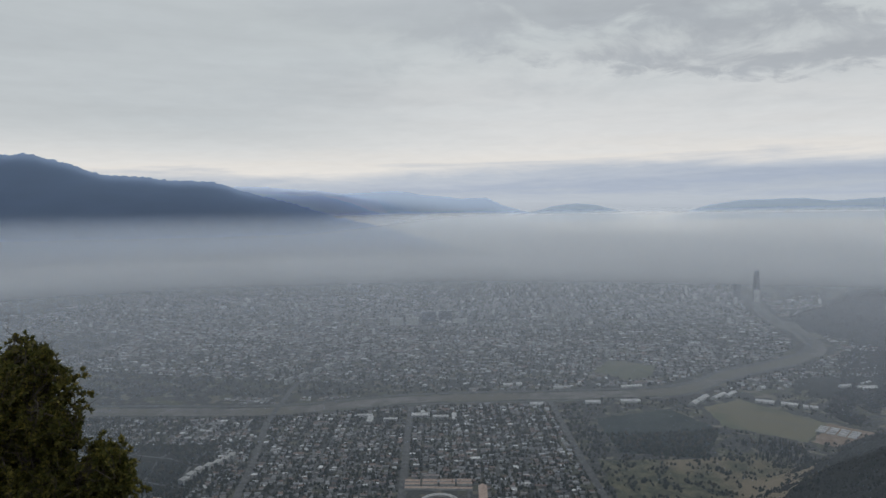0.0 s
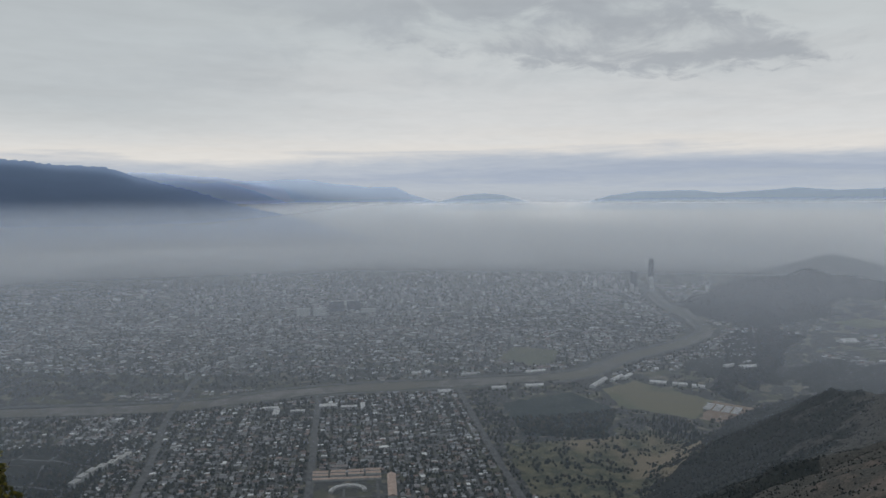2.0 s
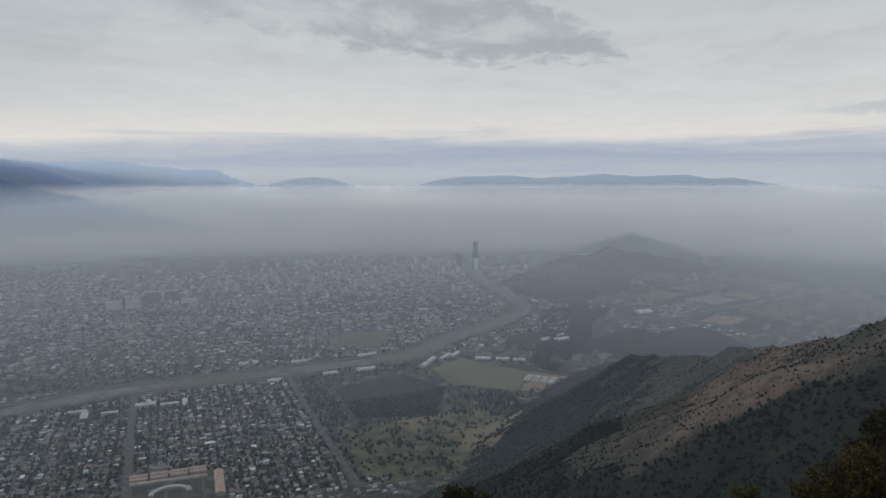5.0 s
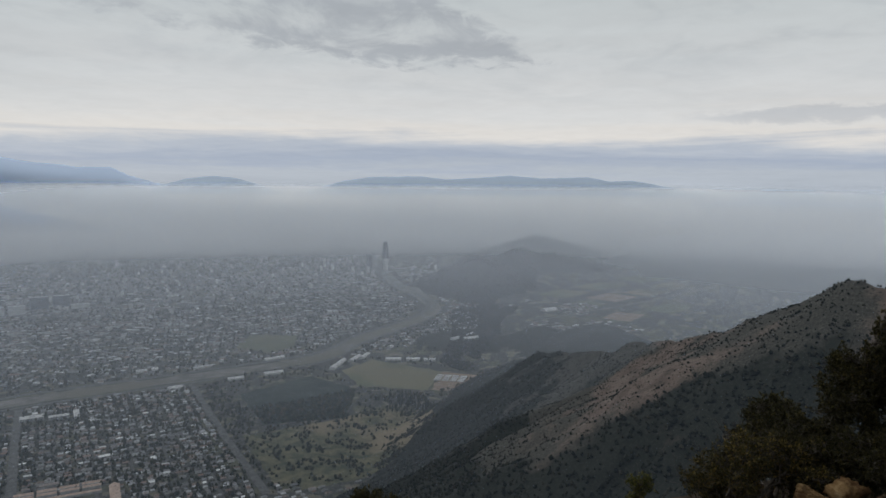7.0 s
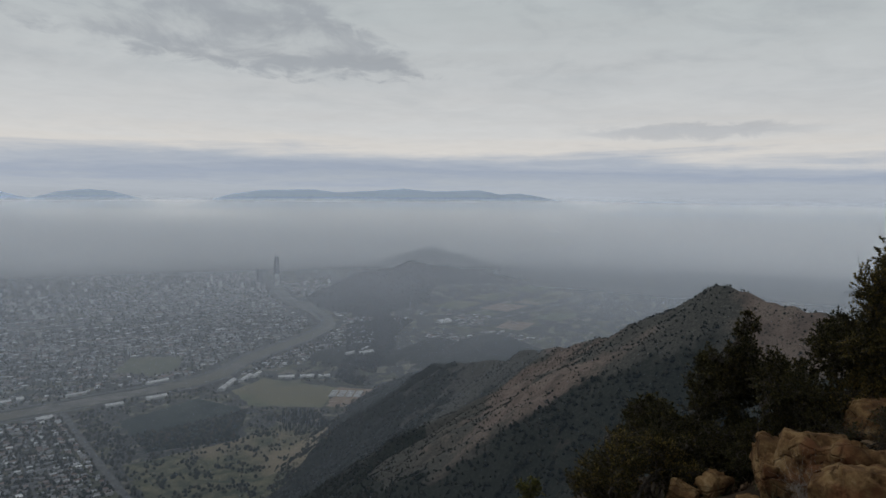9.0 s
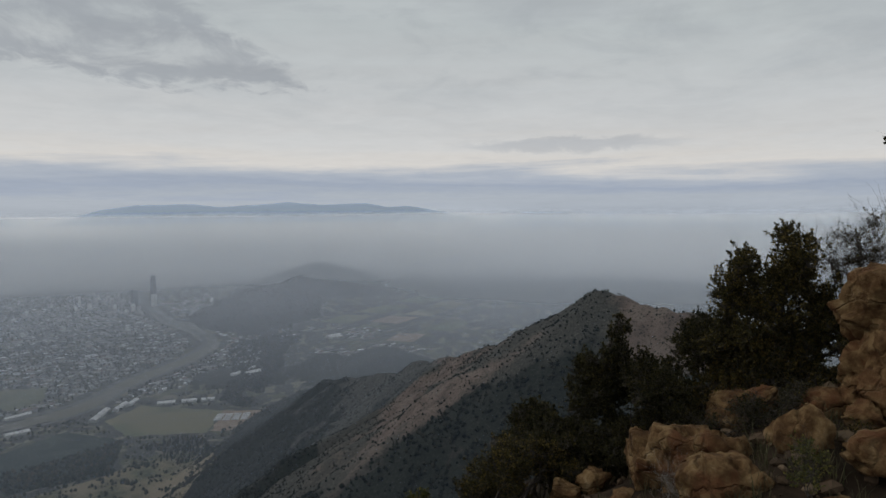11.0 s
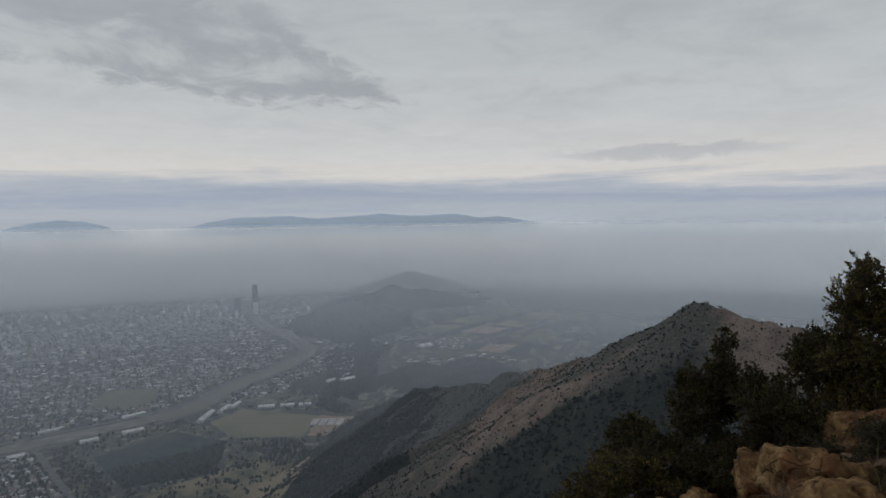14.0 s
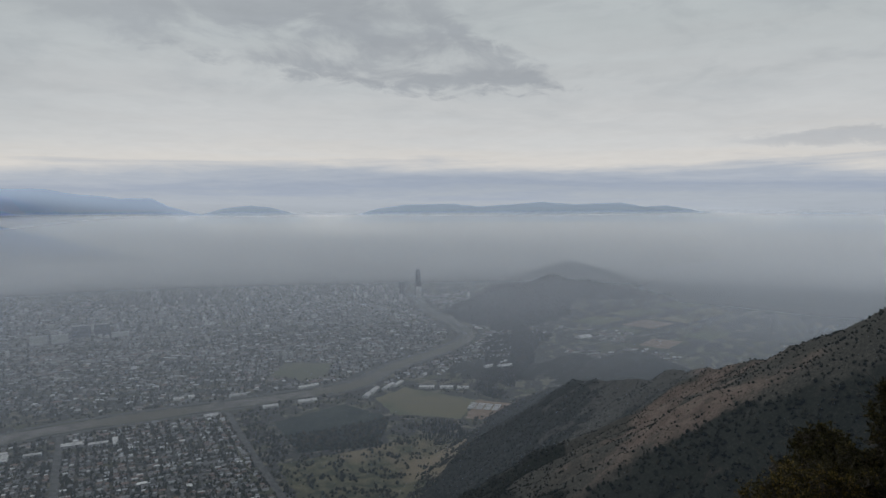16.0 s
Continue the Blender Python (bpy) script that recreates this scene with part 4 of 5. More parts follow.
def long_shed(name, x, y, w_, d_, h_, turn, wall, roof, label, category, group="", bays=1):
    """A long low building with pitched roofs side by side, the ridges along its length."""
    if d_ > w_:
        w_, d_, turn = d_, w_, turn + 90
    e = new(name)
    bm = bmesh.new()
    box(bm, -w_ / 2, w_ / 2, -d_ / 2, d_ / 2, -3, h_)
    part("wall", bm, wall, e)
    for k in range(bays):
        bm = bmesh.new()
        y0, y1 = -d_ / 2 + d_ * k / bays - .3, -d_ / 2 + d_ * (k + 1) / bays + .3
        ym, rise = (y0 + y1) / 2, (y1 - y0) * 0.22
        v = [bm.verts.new(p) for p in ((-w_ / 2 - .6, y0, h_ + .1), (w_ / 2 + .6, y0, h_ + .1), (w_ / 2 + .6, y1, h_ + .1), (-w_ / 2 - .6, y1, h_ + .1), (-w_ / 2 - .6, ym, h_ + rise), (w_ / 2 + .6, ym, h_ + rise))]
        for f in ((0, 1, 5, 4), (2, 3, 4, 5), (0, 4, 3), (1, 2, 5), (3, 2, 1, 0)):
            bm.faces.new([v[q] for q in f])
        part("roof", bm, roof, e)
    e.matrix_basis = place(x, y, turn)
    return tagged(e, label, category, group)


# the tall tower and its neighbour
def skyscraper(x, y, w_, h_):
    e = new("skyscraper")
    bm = bmesh.new()
    for k, (a, b) in enumerate(((1.0, 0.0), (0.94, 0.62), (0.84, 0.82), (0.7, 0.92))):
        top = (0.62, 0.82, 0.92, 1.0)[k]
        box(bm, -w_ / 2 * a, w_ / 2 * a, -w_ / 2 * a, w_ / 2 * a, h_ * b - (3 if k == 0 else 0), h_ * top)
    part("shaft", bm, DARKGLASS, e)
    bm = bmesh.new()
    for s in (-1, 1):
        box(bm, s * w_ * .3 - 1.5, s * w_ * .3 + 1.5, -1.5, 1.5, h_, h_ * 1.04)
    part("crown", bm, CONCRETE, e)
    e.matrix_basis = place(x, y, 20)
    return tagged(e, "hazy glass skyscraper high above the city", "skyscraper")


skyscraper(3150, 6737, 42, 296)
block("office_tower", 2975, 6780, 48, 44, 165, 10, DARKGLASS, CONCRETE, "hazy dark office tower beside the skyscraper", "tower")
block("office_tower", 3090, 6600, 40, 40, 120, 10, CONCRETE, CONCRETE, "pale office tower below the skyscraper", "tower")
# slabs and towers that stand out
for k in range(4):
    block("apartment_slab", -840 + k * 56, 3590 + k * 115, 62, 16, 26, 60, CONCRETE, CONCRETE, "pale slab of flats in a slanting row", "flats", "row of slabs", 8)
for k, (x, y, w_, h_) in enumerate([(-540, 4370, 26, 50), (-505, 4390, 26, 54), (-470, 4410, 24, 48), (1020, 4150, 30, 42), (1060, 4160, 24, 40)]):
    block("apartment_tower", x, y, w_, 22, h_, 10, CONCRETE, CONCRETE, "pale apartment tower above low houses", "tower", "apartment towers", 12)
for k, (x, y, w_, h_, g) in enumerate([(-390, 5480, 110, 55, 0), (-260, 5480, 100, 55, 0), (-130, 5650, 120, 85, 1), (10, 5700, 110, 80, 1), (130, 5560, 120, 30, 0)]):
    block("office_block", x, y, w_, 40, h_, 4, DARKGLASS if g else CONCRETE, CONCRETE, "broad dark office block" if g else "broad pale office block", "offices", "office blocks")
# market hall with terracotta sheds, schools, stables, sheds along the river
for k in range(4):
    for j in range(2):
        long_shed("market_shed", -112 + k * 58, 2192 + j * 26, 50, 17, 8, -3, CONCRETE, TERRACOTTA, "long shed with a pale terracotta roof", "shed", "market sheds")
long_shed("market_hall", -25, 2158, 222, 15, 7, -3, CONCRETE, TERRACOTTA, "very long narrow hall with a pale terracotta roof", "hall")
for k in range(9):
    t = math.pi * (0.05 + 0.9 * k / 8)
    block("curved_wing", -22 + 52 * math.cos(t), 2062 + 42 * math.sin(t), 17, 13, 7, math.degrees(t) + 90, CONCRETE, WHITEROOF, "pale wing of a curved building", "building", "curved wings", 2)
long_shed("brick_hall", 117, 2080, 28, 170, 10, -2, CONCRETE, TERRACOTTA, "tall narrow hall with an orange roof", "hall")
for x, y, w_, d_ in [(-360, 2960, 70, 24), (-330, 2900, 24, 80), (-240, 2900, 60, 20), (-110, 2960, 80, 40), (-20, 2930, 70, 26), (40, 2930, 20, 90)]:
    block("school", x, y, w_, d_, 11, 0, WHITEROOF, WHITEROOF, "white school wing with a flat roof", "school", "school wings", 3)
for i in range(4):
    for j in range(4):
        t = radians(-42)
        u, v = i * 38 - 60, j * 26 - 40
        long_shed("stable", 1590 + u * math.cos(t) - v * math.sin(t), 2670 + u * math.sin(t) + v * math.cos(t), 30, 11, 4, -42, WHITEROOF, WHITEROOF, "white stable with a low pitched roof", "stable", "stables")
for x, y, w_, d_, t in [(1190, 3130, 30, 120, -40), (1235, 3180, 28, 110, -40), (1330, 3220, 26, 120, -45), (1400, 3250, 24, 100, -45), (1500, 3110, 80, 30, -30), (1590, 3060, 70, 28, -30), (1660, 3010, 60, 26, -30), (960, 3420, 110, 26, 8), (880, 3150, 90, 30, 0), (700, 3140, 70, 26, 0), (1950, 3230, 60, 26, 10), (2030, 3190, 90, 36, 0), (2080, 3280, 60, 24, 30), (3129, 3848, 110, 70, 0), (430, 3120, 60, 30, 5), (330, 3480, 50, 28, 0), (390, 3490, 30, 30, 0), (600, 3420, 90, 20, 5)]:
    long_shed("warehouse", x, y, w_, d_, 8, t, CONCRETE, WHITEROOF, "pale flat warehouse near the river", "warehouse", "warehouses")
for k in range(7):
    x, y = -880 + k * 13 - 6 * math.sin(k), 2215 + k * 42
    block("terrace_block", x, y, 22, 34, 15, -18 + k * 3, CONCRETE, CONCRETE, "stepped pale flats that curve along a knoll", "flats", "curved terrace", 5)

# ---------------------------------------------------------------- summit: soil, rocks, shrubs
def m_rock(net):
    pos = net.add("ShaderNodeNewGeometry").outputs["Position"]
    big, mid, fine = net.noise(pos, 1.6, 5.0, 0.6, 0.6), net.noise(pos, 6.0, 6.0, 0.65), net.noise(pos, 45.0, 5.0, 0.7)
    warp = net.add("ShaderNodeVectorMath", {0: pos, 1: net.add("ShaderNodeTexNoise", {"Vector": pos, "Scale": 1.3, "Detail": 6.0}).outputs[1]}).outputs[0]
    crack = net.voro(net.add("ShaderNodeMapping", {0: warp, 3: (1.0, 1.0, 1.7)}).outputs[0], 1.7, "DISTANCE_TO_EDGE")
    col = net.ramp(mid, [(0.25, (0.036, 0.018, 0.009)), (0.44, (0.105, 0.056, 0.024)), (0.60, (0.22, 0.138, 0.064)), (0.78, (0.36, 0.26, 0.145))])
    col = net.mix(net.step(big, 0.5, 0.68, 0.0, 0.85), col, c4(0.13, 0.054, 0.025))
    col = net.mix(net.step(fine, 0.58, 0.75, 0.0, 0.5), col, c4(0.06, 0.045, 0.035))
    col = net.mix(net.math("MULTIPLY", net.step(crack, 0.035, 0.0), net.step(mid, 0.42, 0.62, 0.0, 0.45)), col, c4(0.04, 0.026, 0.018))
    h = net.math("ADD", net.math("MULTIPLY", mid, 0.7), net.math("ADD", net.math("MULTIPLY", fine, 0.25), net.step(crack, 0.0, 0.06, 0.0, 0.5)))
    return principled(net, col, 0.9, h, 0.9, 0.06, spec=0.15)


def leaf_mat(a, b, c):
    def build(net):
        g = net.add("ShaderNodeNewGeometry")
        col = net.ramp(g.outputs["Random Per Island"], [(0.0, a), (0.6, b), (1.0, c)])
        n = net.noise(g.outputs["Position"], 3.0, 3.0, 0.6)
        col = net.mix(net.step(n, 0.35, 0.7), net.mix(1.0, col, c4(0.6, 0.65, 0.6), "MULTIPLY"), col)
        p = net.add("ShaderNodeBsdfPrincipled", {"Base Color": col, "Roughness": 0.6, "Specular IOR Level": 0.25})
        t = net.add("ShaderNodeBsdfTranslucent", {0: col})
        return net.add("ShaderNodeMixShader", {0: 0.38, 1: p, 2: t}).outputs[0]
    return build


ROCK = material("ochre_rock", m_rock)
BARK = material("grey_bark", plain_mat((0.045, 0.036, 0.028), (0.11, 0.095, 0.08), 30.0, bump=0.6, dist=0.01))
TWIG = material("bleached_twigs", plain_mat((0.16, 0.14, 0.12), (0.30, 0.27, 0.24), 30.0, bump=0.4, dist=0.01))
LEAF = material("olive_leaves", leaf_mat((0.058, 0.066, 0.018), (0.135, 0.13, 0.034), (0.29, 0.23, 0.06)))
LEAF_OLIVE = material("olive_brown_leaves", leaf_mat((0.036, 0.033, 0.011), (0.085, 0.068, 0.020), (0.26, 0.18, 0.055)))
LEAF_DARK = material("dark_leaves", leaf_mat((0.025, 0.025, 0.010), (0.048, 0.043, 0.015), (0.13, 0.10, 0.034)))


def rock(x, y, z, sx, sy, sz, seed, turn=0.0, label="ochre boulder with cracked weathered faces", sub=4, cuts=13):
    """A boulder: a ball cut by planes, worn and cracked."""
    r_ = random.Random(seed)
    bm = bmesh.new()
    bmesh.ops.create_icosphere(bm, subdivisions=sub, radius=1.0)
    planes = []
    joint = Matrix.Rotation(r_.uniform(0, 3), 3, "Z") @ Matrix.Rotation(r_.gauss(0, 0.3), 3, "X") @ Matrix.Rotation(r_.gauss(0, 0.3), 3, "Y")
    for k in range(cuts):
        nrm = Vector((r_.gauss(0, 1), r_.gauss(0, 1), r_.gauss(0.1, 0.8))).normalized()
        if k < 8:
            axis = joint.col[k % 3] * (1 if (k // 3) % 2 else -1)
            nrm = (Vector(axis) + nrm * 0.3).normalized()
        planes.append((nrm, r_.uniform(0.58, 0.84)))
    off = Vector((seed * 3.7, seed * 1.3, 0))
    for v in bm.verts:
        p = v.co.copy()
        for nrm, dd in planes:
            e = p.dot(nrm) - dd
            if e > 0:
                p -= nrm * e * 0.86
        q = p * 1.8 + off
        dist, cell = noise.voronoi(q * 1.3 + noise.noise_vector(q * 2) * 0.12)
        step = noise.cell(cell[0] * 37.0)
        p *= 1 + 0.08 * noise.noise(q) + 0.05 * noise.noise(q * 2.7) + 0.035 * noise.noise(q * 7) + 0.02 * noise.noise(q * 17)
        p *= 1 + 0.13 * (step - 0.5)
        p *= 1 - 0.10 * max(0.0, 1 - (dist[1] - dist[0]) / 0.09) * max(0.0, min(1.0, 0.7 + 2 * noise.noise(q * 0.9)))
        v.co = p
    for f in bm.faces:
        f.smooth = True
    me = bpy.data.meshes.new("rock")
    bm.to_mesh(me)
    bm.free()
    me.materials.append(ROCK)
    ob = new("rock", me)
    ob.matrix_basis = Matrix.Translation((x, y, z)) @ Matrix.Rotation(radians(turn), 4, "Z") @ Matrix.Diagonal((sx, sy, sz, 1))
    return tagged(ob, label, "rock", "summit rocks")


def tube(v, f, path, r0, r1, sides=4):
    base = len(v)
    n_ = len(path)
    for k, p in enumerate(path):
        d = (path[min(k + 1, n_ - 1)] - path[max(k - 1, 0)]).normalized()
        a = d.orthogonal().normalized()
        b = d.cross(a)
        rad = r0 + (r1 - r0) * k / (n_ - 1)
        for s in range(sides):
            t = 6.283 * s / sides
            v.append(p + (a * math.cos(t) + b * math.sin(t)) * rad)
        if k:
            q = base + k * sides
            for s in range(sides):
                f.append((q + s - sides, q + (s + 1) % sides - sides, q + (s + 1) % sides, q + s))


def shrub(root, lobes, seed, leaf=0.04, sprigs=300, per_sprig=12, leaf_material=None, bare=0.08, stem=0.02, reach=0.16, limbs=2, label="dense dark evergreen shrub on the slope", name="shrub", twig_material=None):
    """Stems run from the root to each lobe (centre, width radius, height radius) and fork into sprigs, which carry single leaves."""
    r_ = random.Random(seed)
    root = Vector(root)
    bv, bf, lv, lf = [], [], [], []
    # each mass breaks up into smaller uneven ones
    small = []
    mains = []
    for c, w_, h_ in lobes:
        mains.append(Vector(c) - root)
        small.append((c, w_ * 0.72, h_ * 0.72))
        for _ in range(7):
            d = Vector((r_.gauss(0, 1), r_.gauss(0, 1), r_.gauss(0.2, 1))).normalized() * 0.68
            k = r_.uniform(0.28, 0.5)
            small.append(((c[0] + d.x * w_, c[1] + d.y * w_, c[2] + d.z * h_), w_ * k, h_ * k))
    lobes = small
    total = sum(w_ * w_ * h_ for _, w_, h_ in lobes)

    def limb(p, q, r0, r1, sag, steps):
        path = []
        for k in range(steps + 1):
            t = k / steps
            o = Vector((r_.gauss(0, 1), r_.gauss(0, 1), r_.gauss(0, 1))) * sag * (0 < k < steps)
            path.append(p.lerp(q, t) + o + Vector((0, 0, sag * 2 * math.sin(math.pi * t))))
        tube(bv, bf, path, r0, r1, 4 if r0 > 0.012 else 3)
        return path

    boughs = []
    for q in mains:
        for _ in range(limbs):
            boughs += limb(Vector((r_.gauss(0, .05), r_.gauss(0, .05), -0.15)), q, stem, stem * 0.5, 0.04, 7)[2:]
    for c, w_, h_ in lobes:
        c = Vector(c) - root
        forks = []
        mid = c + Vector((r_.gauss(0, .35) * w_, r_.gauss(0, .35) * w_, r_.uniform(-.6, .1) * h_))
        src = min(boughs, key=lambda q: (q - mid).length_squared + 0.3 * max(0.0, q.z - mid.z) + r_.random() * 0.05)
        forks += limb(src, mid, stem * 0.3, stem * 0.16, 0.02, 4)[1:]
        count = max(12, int(sprigs * w_ * w_ * h_ / total))
        for _ in range(count):
            d = Vector((r_.gauss(0, 1), r_.gauss(0, 1), r_.gauss(0.15, 1))).normalized()
            rad = r_.uniform(0.35, 1.0) ** 0.6 * (0.88 + 0.22 * noise.noise(d * 2.3 + Vector((seed, 0, 0))) * 2)
            tip = c + Vector((d.x * w_, d.y * w_, d.z * h_)) * rad
            src = min(forks, key=lambda q: (q - tip).length_squared + r_.random() * 0.1)
            way = (d + Vector((r_.gauss(0, .4), r_.gauss(0, .4), r_.gauss(.45, .35)))).normalized()
            base = tip - way * reach * r_.uniform(.4, 1)
            if r_.random() < 0.35:
                limb(src, base, stem * 0.18, stem * 0.1, 0.02, 4)
            path = limb(base, tip, stem * 0.14, stem * 0.06, 0.008, 2)
            if r_.random() < bare:
                path = limb(tip, tip + way * reach * r_.uniform(.5, 1.6), stem * 0.08, stem * 0.04, 0.012, 3)
                continue
            for _ in range(int(per_sprig * r_.uniform(.6, 1.4))):
                k = r_.uniform(0.0, 2.0)
                i = min(int(k), 1)
                p = path[i].lerp(path[i + 1], k - i)
                o = (way * 0.8 + Vector((r_.gauss(0, 1), r_.gauss(0, 1), r_.gauss(0.25, .8)))).normalized()
                s = o.cross(Vector((r_.gauss(0, 1), r_.gauss(0, 1), r_.gauss(0, 1)))).normalized()
                ln = leaf * r_.uniform(0.6, 1.4)
                up = o.cross(s) * ln * 0.14
                b = len(lv)
                lv.extend([p, p + o * ln * .5 + s * ln * .3 + up, p + o * ln, p + o * ln * .5 - s * ln * .3 + up])
                lf.append((b, b + 1, b + 2, b + 3))
    e = new(name)
    ob = new("stem", mesh_from("stem", [tuple(p) for p in bv], bf, [twig_material or BARK]))
    ob.parent = e
    if lv:
        lo = new("foliage", mesh_from("foliage", [tuple(p) for p in lv], lf, [leaf_material or LEAF]))
        lo.parent = e
    e.matrix_basis = Matrix.Translation(root)
    return tagged(e, label, "shrub", "summit shrubs")


def foot(x, y):
    return (x, y, on_land(x, y) - 0.05)


# SUMMIT THINGS
shrub(foot(-1.9, 2.6), [((-1.92, 2.68, 0.70), 0.50, 0.42), ((-1.63, 2.68, 0.88), 0.26, 0.30), ((-1.85, 2.78, 0.98), 0.20, 0.16), ((-1.70, 2.62, 0.4), 0.42, 0.35)], 41, 0.017, 3600, 38, LEAF, bare=0.04, stem=0.018, reach=0.12, label="rounded olive-green shrub beside the viewpoint")
shrub(foot(-1.5, 2.62), [((-1.48, 2.62, 0.48), 0.30, 0.28), ((-1.34, 2.60, 0.25), 0.28, 0.25)], 42, 0.017, 1400, 38, LEAF, bare=0.04, stem=0.014, reach=0.10, label="low green shrub at the foot of a larger one")
shrub(foot(8.9, 2.3), [((8.93, 2.19, 0.50), 0.78, 0.95), ((9.1, 2.05, 1.05), 0.42, 0.5), ((8.98, 2.75, 0.55), 0.45, 0.55), ((9.25, 1.70, 0.45), 0.5, 0.65), ((8.62, 2.29, -0.44), 0.66, 0.62), ((8.75, 2.6, -0.1), 0.6, 0.6), ((8.8, 2.5, -0.6), 0.6, 0.45), ((9.0, 1.9, -0.25), 0.5, 0.5), ((8.5, 2.8, -0.6), 0.5, 0.5), ((9.1, 1.5, 0.05), 0.5, 0.5), ((8.85, 1.75, -0.35), 0.5, 0.4)], 51, 0.030, 4800, 28, LEAF_OLIVE, stem=0.03, reach=0.2, label="tall olive-green evergreen shrub behind boulders")
shrub(foot(8.7, 3.1), [((8.86, 3.06, -0.16), 0.68, 0.64), ((8.31, 3.21, -0.85), 0.8, 0.68), ((8.0, 3.6, -1.25), 0.7, 0.5), ((8.6, 3.6, -0.6), 0.55, 0.5)], 52, 0.030, 3000, 26, LEAF_DARK, stem=0.028, reach=0.2)
shrub(foot(8.4, 4.2), [((8.52, 4.13, -0.54), 0.55, 0.58), ((8.17, 4.33, -1.0), 0.48, 0.6), ((8.52, 4.05, 0.0), 0.2, 0.3), ((7.9, 4.0, -1.45), 0.6, 0.45), ((7.75, 4.5, -1.7), 0.6, 0.5)], 54, 0.030, 2400, 24, LEAF_DARK, stem=0.026, reach=0.2, label="dark shrub with a pointed crown on the slope")
shrub(foot(6.7, 4.6), [((6.66, 4.62, -1.45), 0.5, 0.42), ((7.4, 4.4, -1.5), 0.5, 0.42), ((6.98, 4.9, -1.8), 0.6, 0.5)], 57, 0.033, 1500, 15, LEAF_OLIVE, 0.25, 0.02, 0.2, 2, "dry olive shrub with many bare twigs")
shrub(foot(7.7, 4.8), [((7.6, 4.7, -1.5), 0.6, 0.5), ((8.1, 4.9, -1.45), 0.6, 0.55), ((7.1, 5.1, -2.1), 0.5, 0.42), ((8.4, 5.2, -1.6), 0.6, 0.5)], 66, 0.035, 1800, 20, LEAF_DARK, 0.08, 0.022, 0.2, 2, "dark low shrub below the summit rocks")
shrub(foot(6.2, 5.6), [((6.22, 5.58, -2.05), 0.2, 0.36)], 59, 0.03, 160, 12, LEAF, 0.2, 0.014, 0.16, 2, "small upright olive shrub on the slope")
shrub(foot(9.7, 1.4), [((9.79, 1.32, 1.05), 0.75, 0.5), ((9.6, 1.75, 0.95), 0.5, 0.4), ((9.7, 1.2, 0.4), 0.7, 0.5), ((9.8, 1.0, 1.35), 0.55, 0.42), ((9.7, 1.5, 1.25), 0.45, 0.4)], 58, 0.03, 1300, 4, LEAF_DARK, 0.6, 0.017, 0.26, 2, "half-bare twiggy shrub behind a boulder")
shrub(foot(9.25, 0.9), [((9.21, 0.92, 2.35), 0.24, 0.34), ((9.22, 0.80, 1.88), 0.22, 0.14), ((9.22, 0.86, 1.5), 0.1, 0.3)], 60, 0.05, 150, 14, LEAF_DARK, 0.1, 0.009, 0.14, 1, "slender sapling with dark leaf clusters", "sapling")
shrub(foot(5.35, 11.5), [((5.35, 11.52, -4.55), 0.5, 0.4)], 61, 0.05, 250, 12, LEAF_DARK, 0.1, 0.02, 0.18)
shrub(foot(5.22, 10.5), [((5.22, 10.51, -4.25), 0.5, 0.4)], 62, 0.05, 250, 12, LEAF_DARK, 0.1, 0.02, 0.18)

for (x, y, z), w_, h_, seed, turn, lab in [
        ((7.05, 2.81, -1.15), 0.42, 0.50, 1, 20, "cracked ochre boulder with a pale flat face"), ((6.95, 2.31, -1.02), 0.56, 0.58, 2, 70, "large ochre boulder with a reddish flank"),
        ((6.35, 1.87, -1.0), 0.46, 0.52, 3, 10, "rounded tan boulder at the slope's edge"), ((8.33, 2.5, -0.75), 0.36, 0.36, 8, 40, "pale boulder half hidden by twigs"),
        ((6.99, 1.45, -0.58), 0.33, 0.46, 5, 110, "upright boulder with a dark red top"), ((7.9, 1.38, -0.42), 0.30, 0.25, 6, 0, "pale angular rock on the slope"),
        ((8.35, 0.86, 0.62), 0.62, 0.56, 4, 30, "great ochre outcrop with deep cracks"), ((8.2, 0.80, 0.0), 0.74, 0.66, 9, 80, "foot of the great ochre outcrop"),
        ((6.76, 0.77, -0.40), 0.36, 0.25, 7, 60, "low mossy tan boulder"), ((7.58, 1.03, -0.34), 0.2, 0.17, 10, 0, "small pale rock in the soil"),
        ((7.05, 3.95, -1.72), 0.22, 0.2, 11, 30, "brown rock among dry shrubs"), ((7.32, 3.73, -1.6), 0.22, 0.2, 12, 90, "brown rock among dry shrubs"),
        ((8.16, 2.09, -0.5), 0.22, 0.18, 13, 10, "small rock under the shrubs"), ((6.05, 0.95, -0.72), 0.22, 0.14, 14, 50, "flat stone in the soil"),
        ((6.75, 3.0, -1.5), 0.25, 0.22, 15, 80, "reddish rock below the boulders"), ((6.5, 3.35, -1.68), 0.17, 0.15, 16, 20, "reddish rock below the boulders")]:
    rock(x, y, z, w_, w_ * 1.08, h_, seed, turn, lab, 5 if w_ > 0.4 else 4)


# loose stones, grit and litter on the summit soil
STONE = material("loose_stones", island_mat([(0.0, (0.05, 0.033, 0.02)), (0.5, (0.11, 0.072, 0.045)), (1.0, (0.21, 0.15, 0.095))], 0.9, 20.0))
r2 = np.random.RandomState(21)


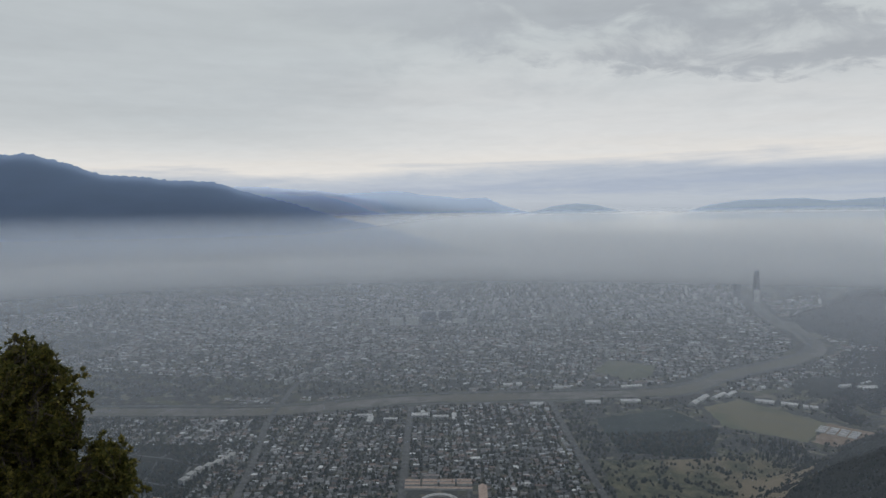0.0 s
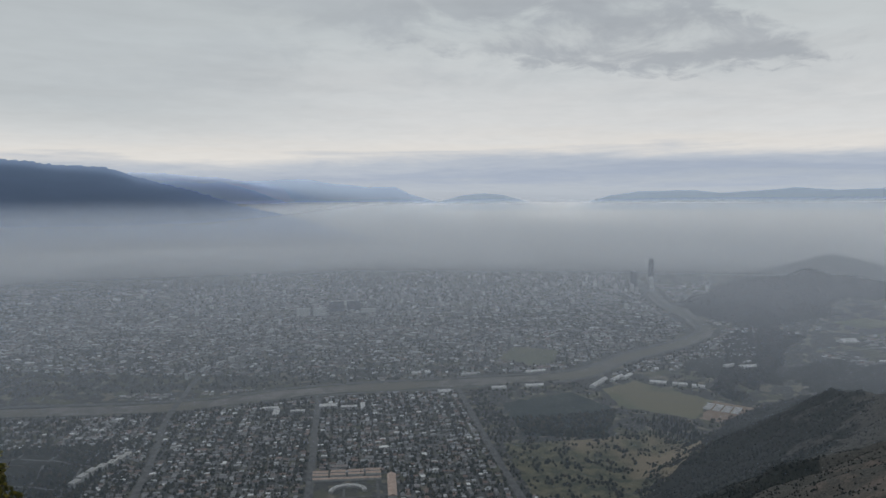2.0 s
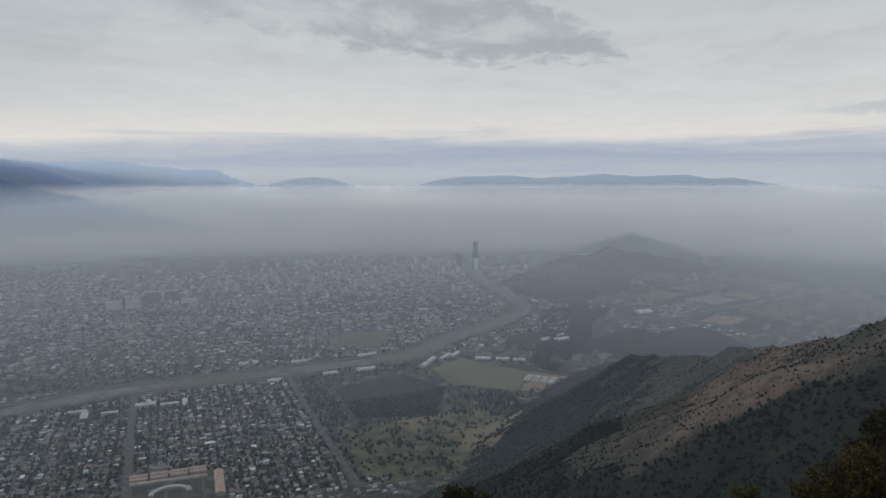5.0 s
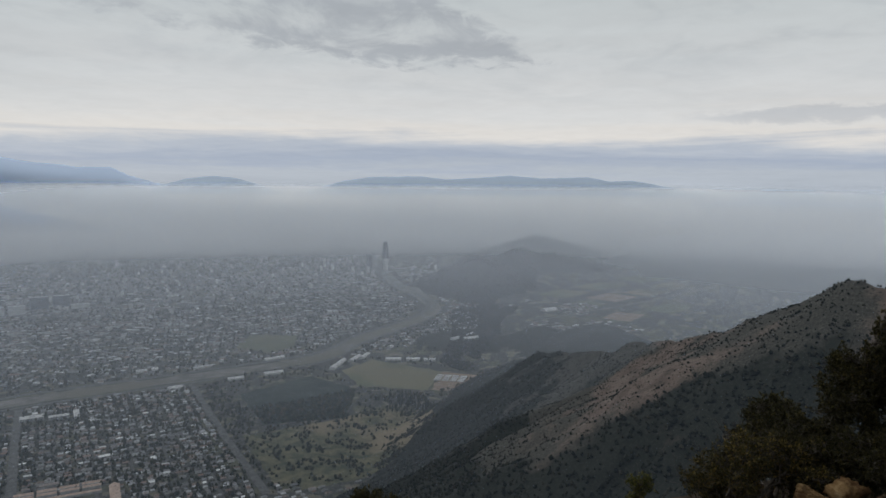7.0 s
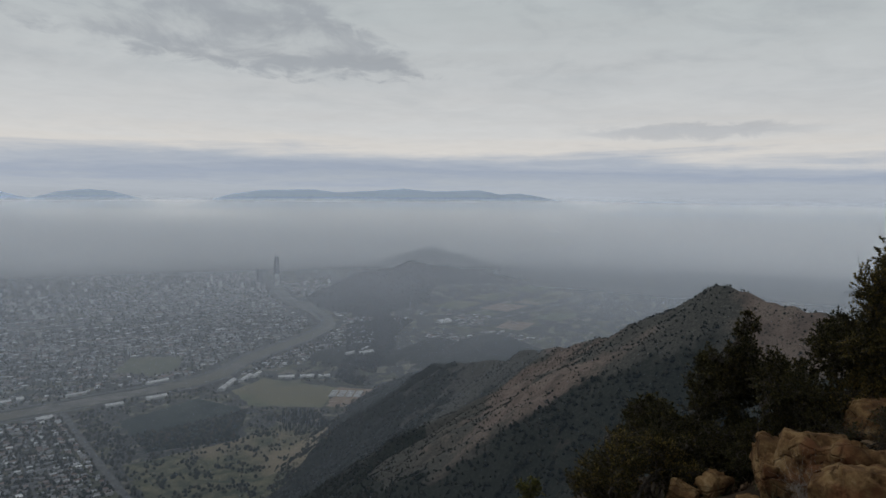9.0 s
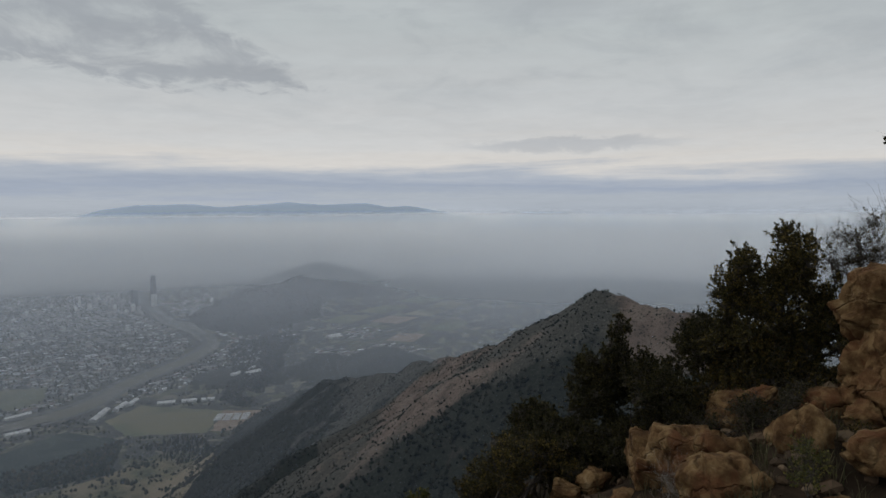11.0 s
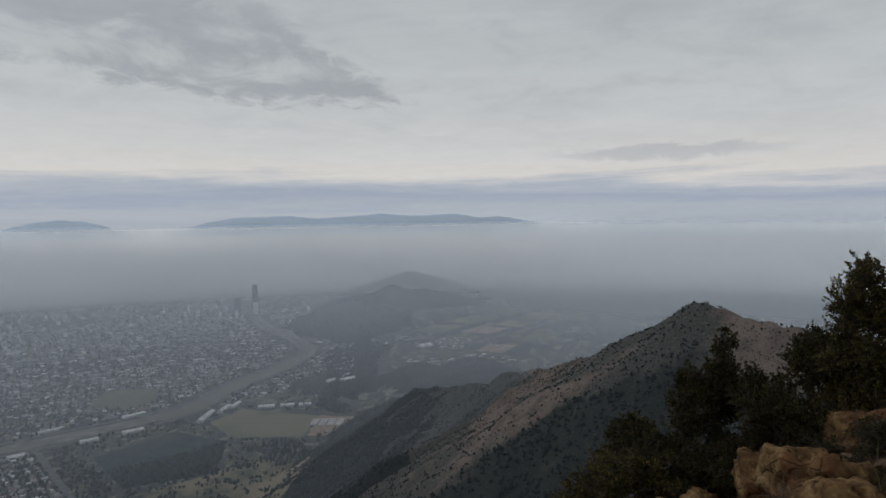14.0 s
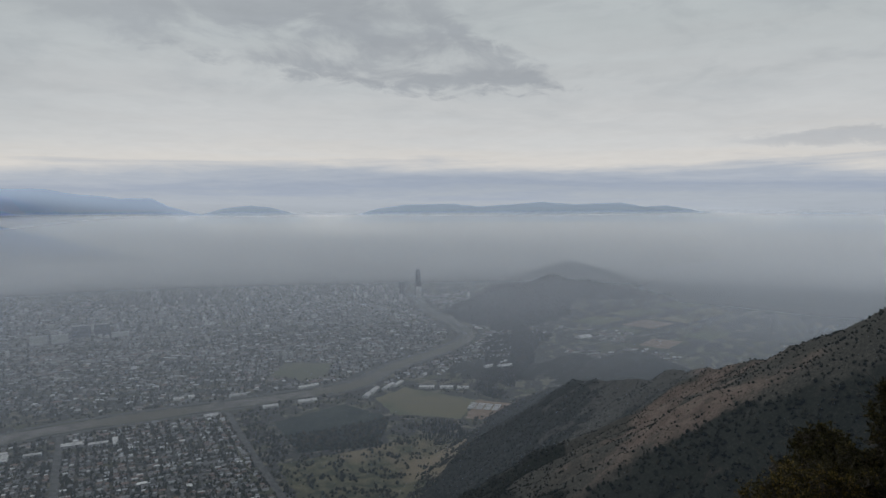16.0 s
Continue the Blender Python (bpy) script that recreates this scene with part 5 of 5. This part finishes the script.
def stones(count, x0, x1, y0, y1, lo, hi, seed, label):
    x, y = r2.uniform(x0, x1, count), r2.uniform(y0, y1, count)
    v, f = clump(seed, 3, 5)
    s = lo + (hi - lo) * r2.rand(count) ** 3
    scatter("stones", np.array(v) * [1, 1, 1] - [0, 0, 0.35], f, [0] * len(f), [STONE], x, y, land(x, y), s * r2.uniform(.8, 1.6, count), s * r2.uniform(.8, 1.4, count), s * r2.uniform(.5, 1.0, count), r2.uniform(0, 6.28, count), label, "stones")


stones(1300, 3.5, 9.5, -1.5, 5.5, 0.03, 0.22, 31, "loose ochre stones and grit on the summit soil")
GRASSDRY = material("dry_grass", island_mat([(0.0, (0.07, 0.06, 0.03)), (0.5, (0.13, 0.11, 0.06)), (1.0, (0.05, 0.06, 0.025))], 0.9, 5.0))


def tufts(count, x0, x1, y0, y1, label):
    v, f = [], []
    for _ in range(count):
        cx, cy = r2.uniform(x0, x1), r2.uniform(y0, y1)
        z = on_land(cx, cy)
        for _ in range(r2.randint(10, 26)):
            a, ln, w_ = r2.uniform(0, 6.28), r2.uniform(0.08, 0.28), 0.004
            o = np.array([math.cos(a), math.sin(a), 0]) * r2.uniform(0.1, 0.7) * ln
            s = np.array([-math.sin(a), math.cos(a), 0]) * w_
            p = np.array([cx + r2.normal(0, .04), cy + r2.normal(0, .04), z - 0.01])
            b = len(v)
            v += [p - s, p + s, p + o * .5 + [0, 0, ln * .6] + s * .7, p + o * .5 + [0, 0, ln * .6] - s * .7, p + o + [0, 0, ln * .9] + s * .1, p + o + [0, 0, ln * .9] - s * .1]
            f += [(b, b + 1, b + 2, b + 3), (b + 3, b + 2, b + 4, b + 5)]
    tagged(new("grass", mesh_from("grass", v, f, [GRASSDRY])), label, "grass", kind="stuff")


tufts(260, 4.5, 9.5, -0.6, 5.0, "dry grass tufts and thin litter between the rocks")
shrub(foot(6.15, 1.15), [((6.15, 1.15, -0.42), 0.28, 0.26), ((6.5, 1.25, -0.5), 0.2, 0.2)], 63, 0.022, 200, 9, LEAF, 0.35, 0.008, 0.12, 2, "small yellowish-green bush among stones")
shrub(foot(6.3, 2.3), [((6.25, 2.25, -0.95), 0.25, 0.28)], 64, 0.02, 90, 2, LEAF, 0.8, 0.008, 0.22, 2, "bare dead twigs against a boulder", "dead_bush", TWIG)
shrub(foot(7.7, 2.0), [((7.6, 2.0, -0.6), 0.4, 0.32), ((7.9, 1.7, -0.35), 0.35, 0.3), ((7.5, 2.4, -0.8), 0.3, 0.25)], 67, 0.026, 620, 8, LEAF_DARK, 0.4, 0.012, 0.2, 2, "dark twiggy bush between boulders")
shrub(foot(7.35, 1.0), [((7.35, 1.05, -0.5), 0.26, 0.2), ((7.1, 1.1, -0.6), 0.2, 0.16)], 68, 0.022, 260, 9, LEAF_OLIVE, 0.3, 0.008, 0.14, 2, "low olive bush beside the outcrop")
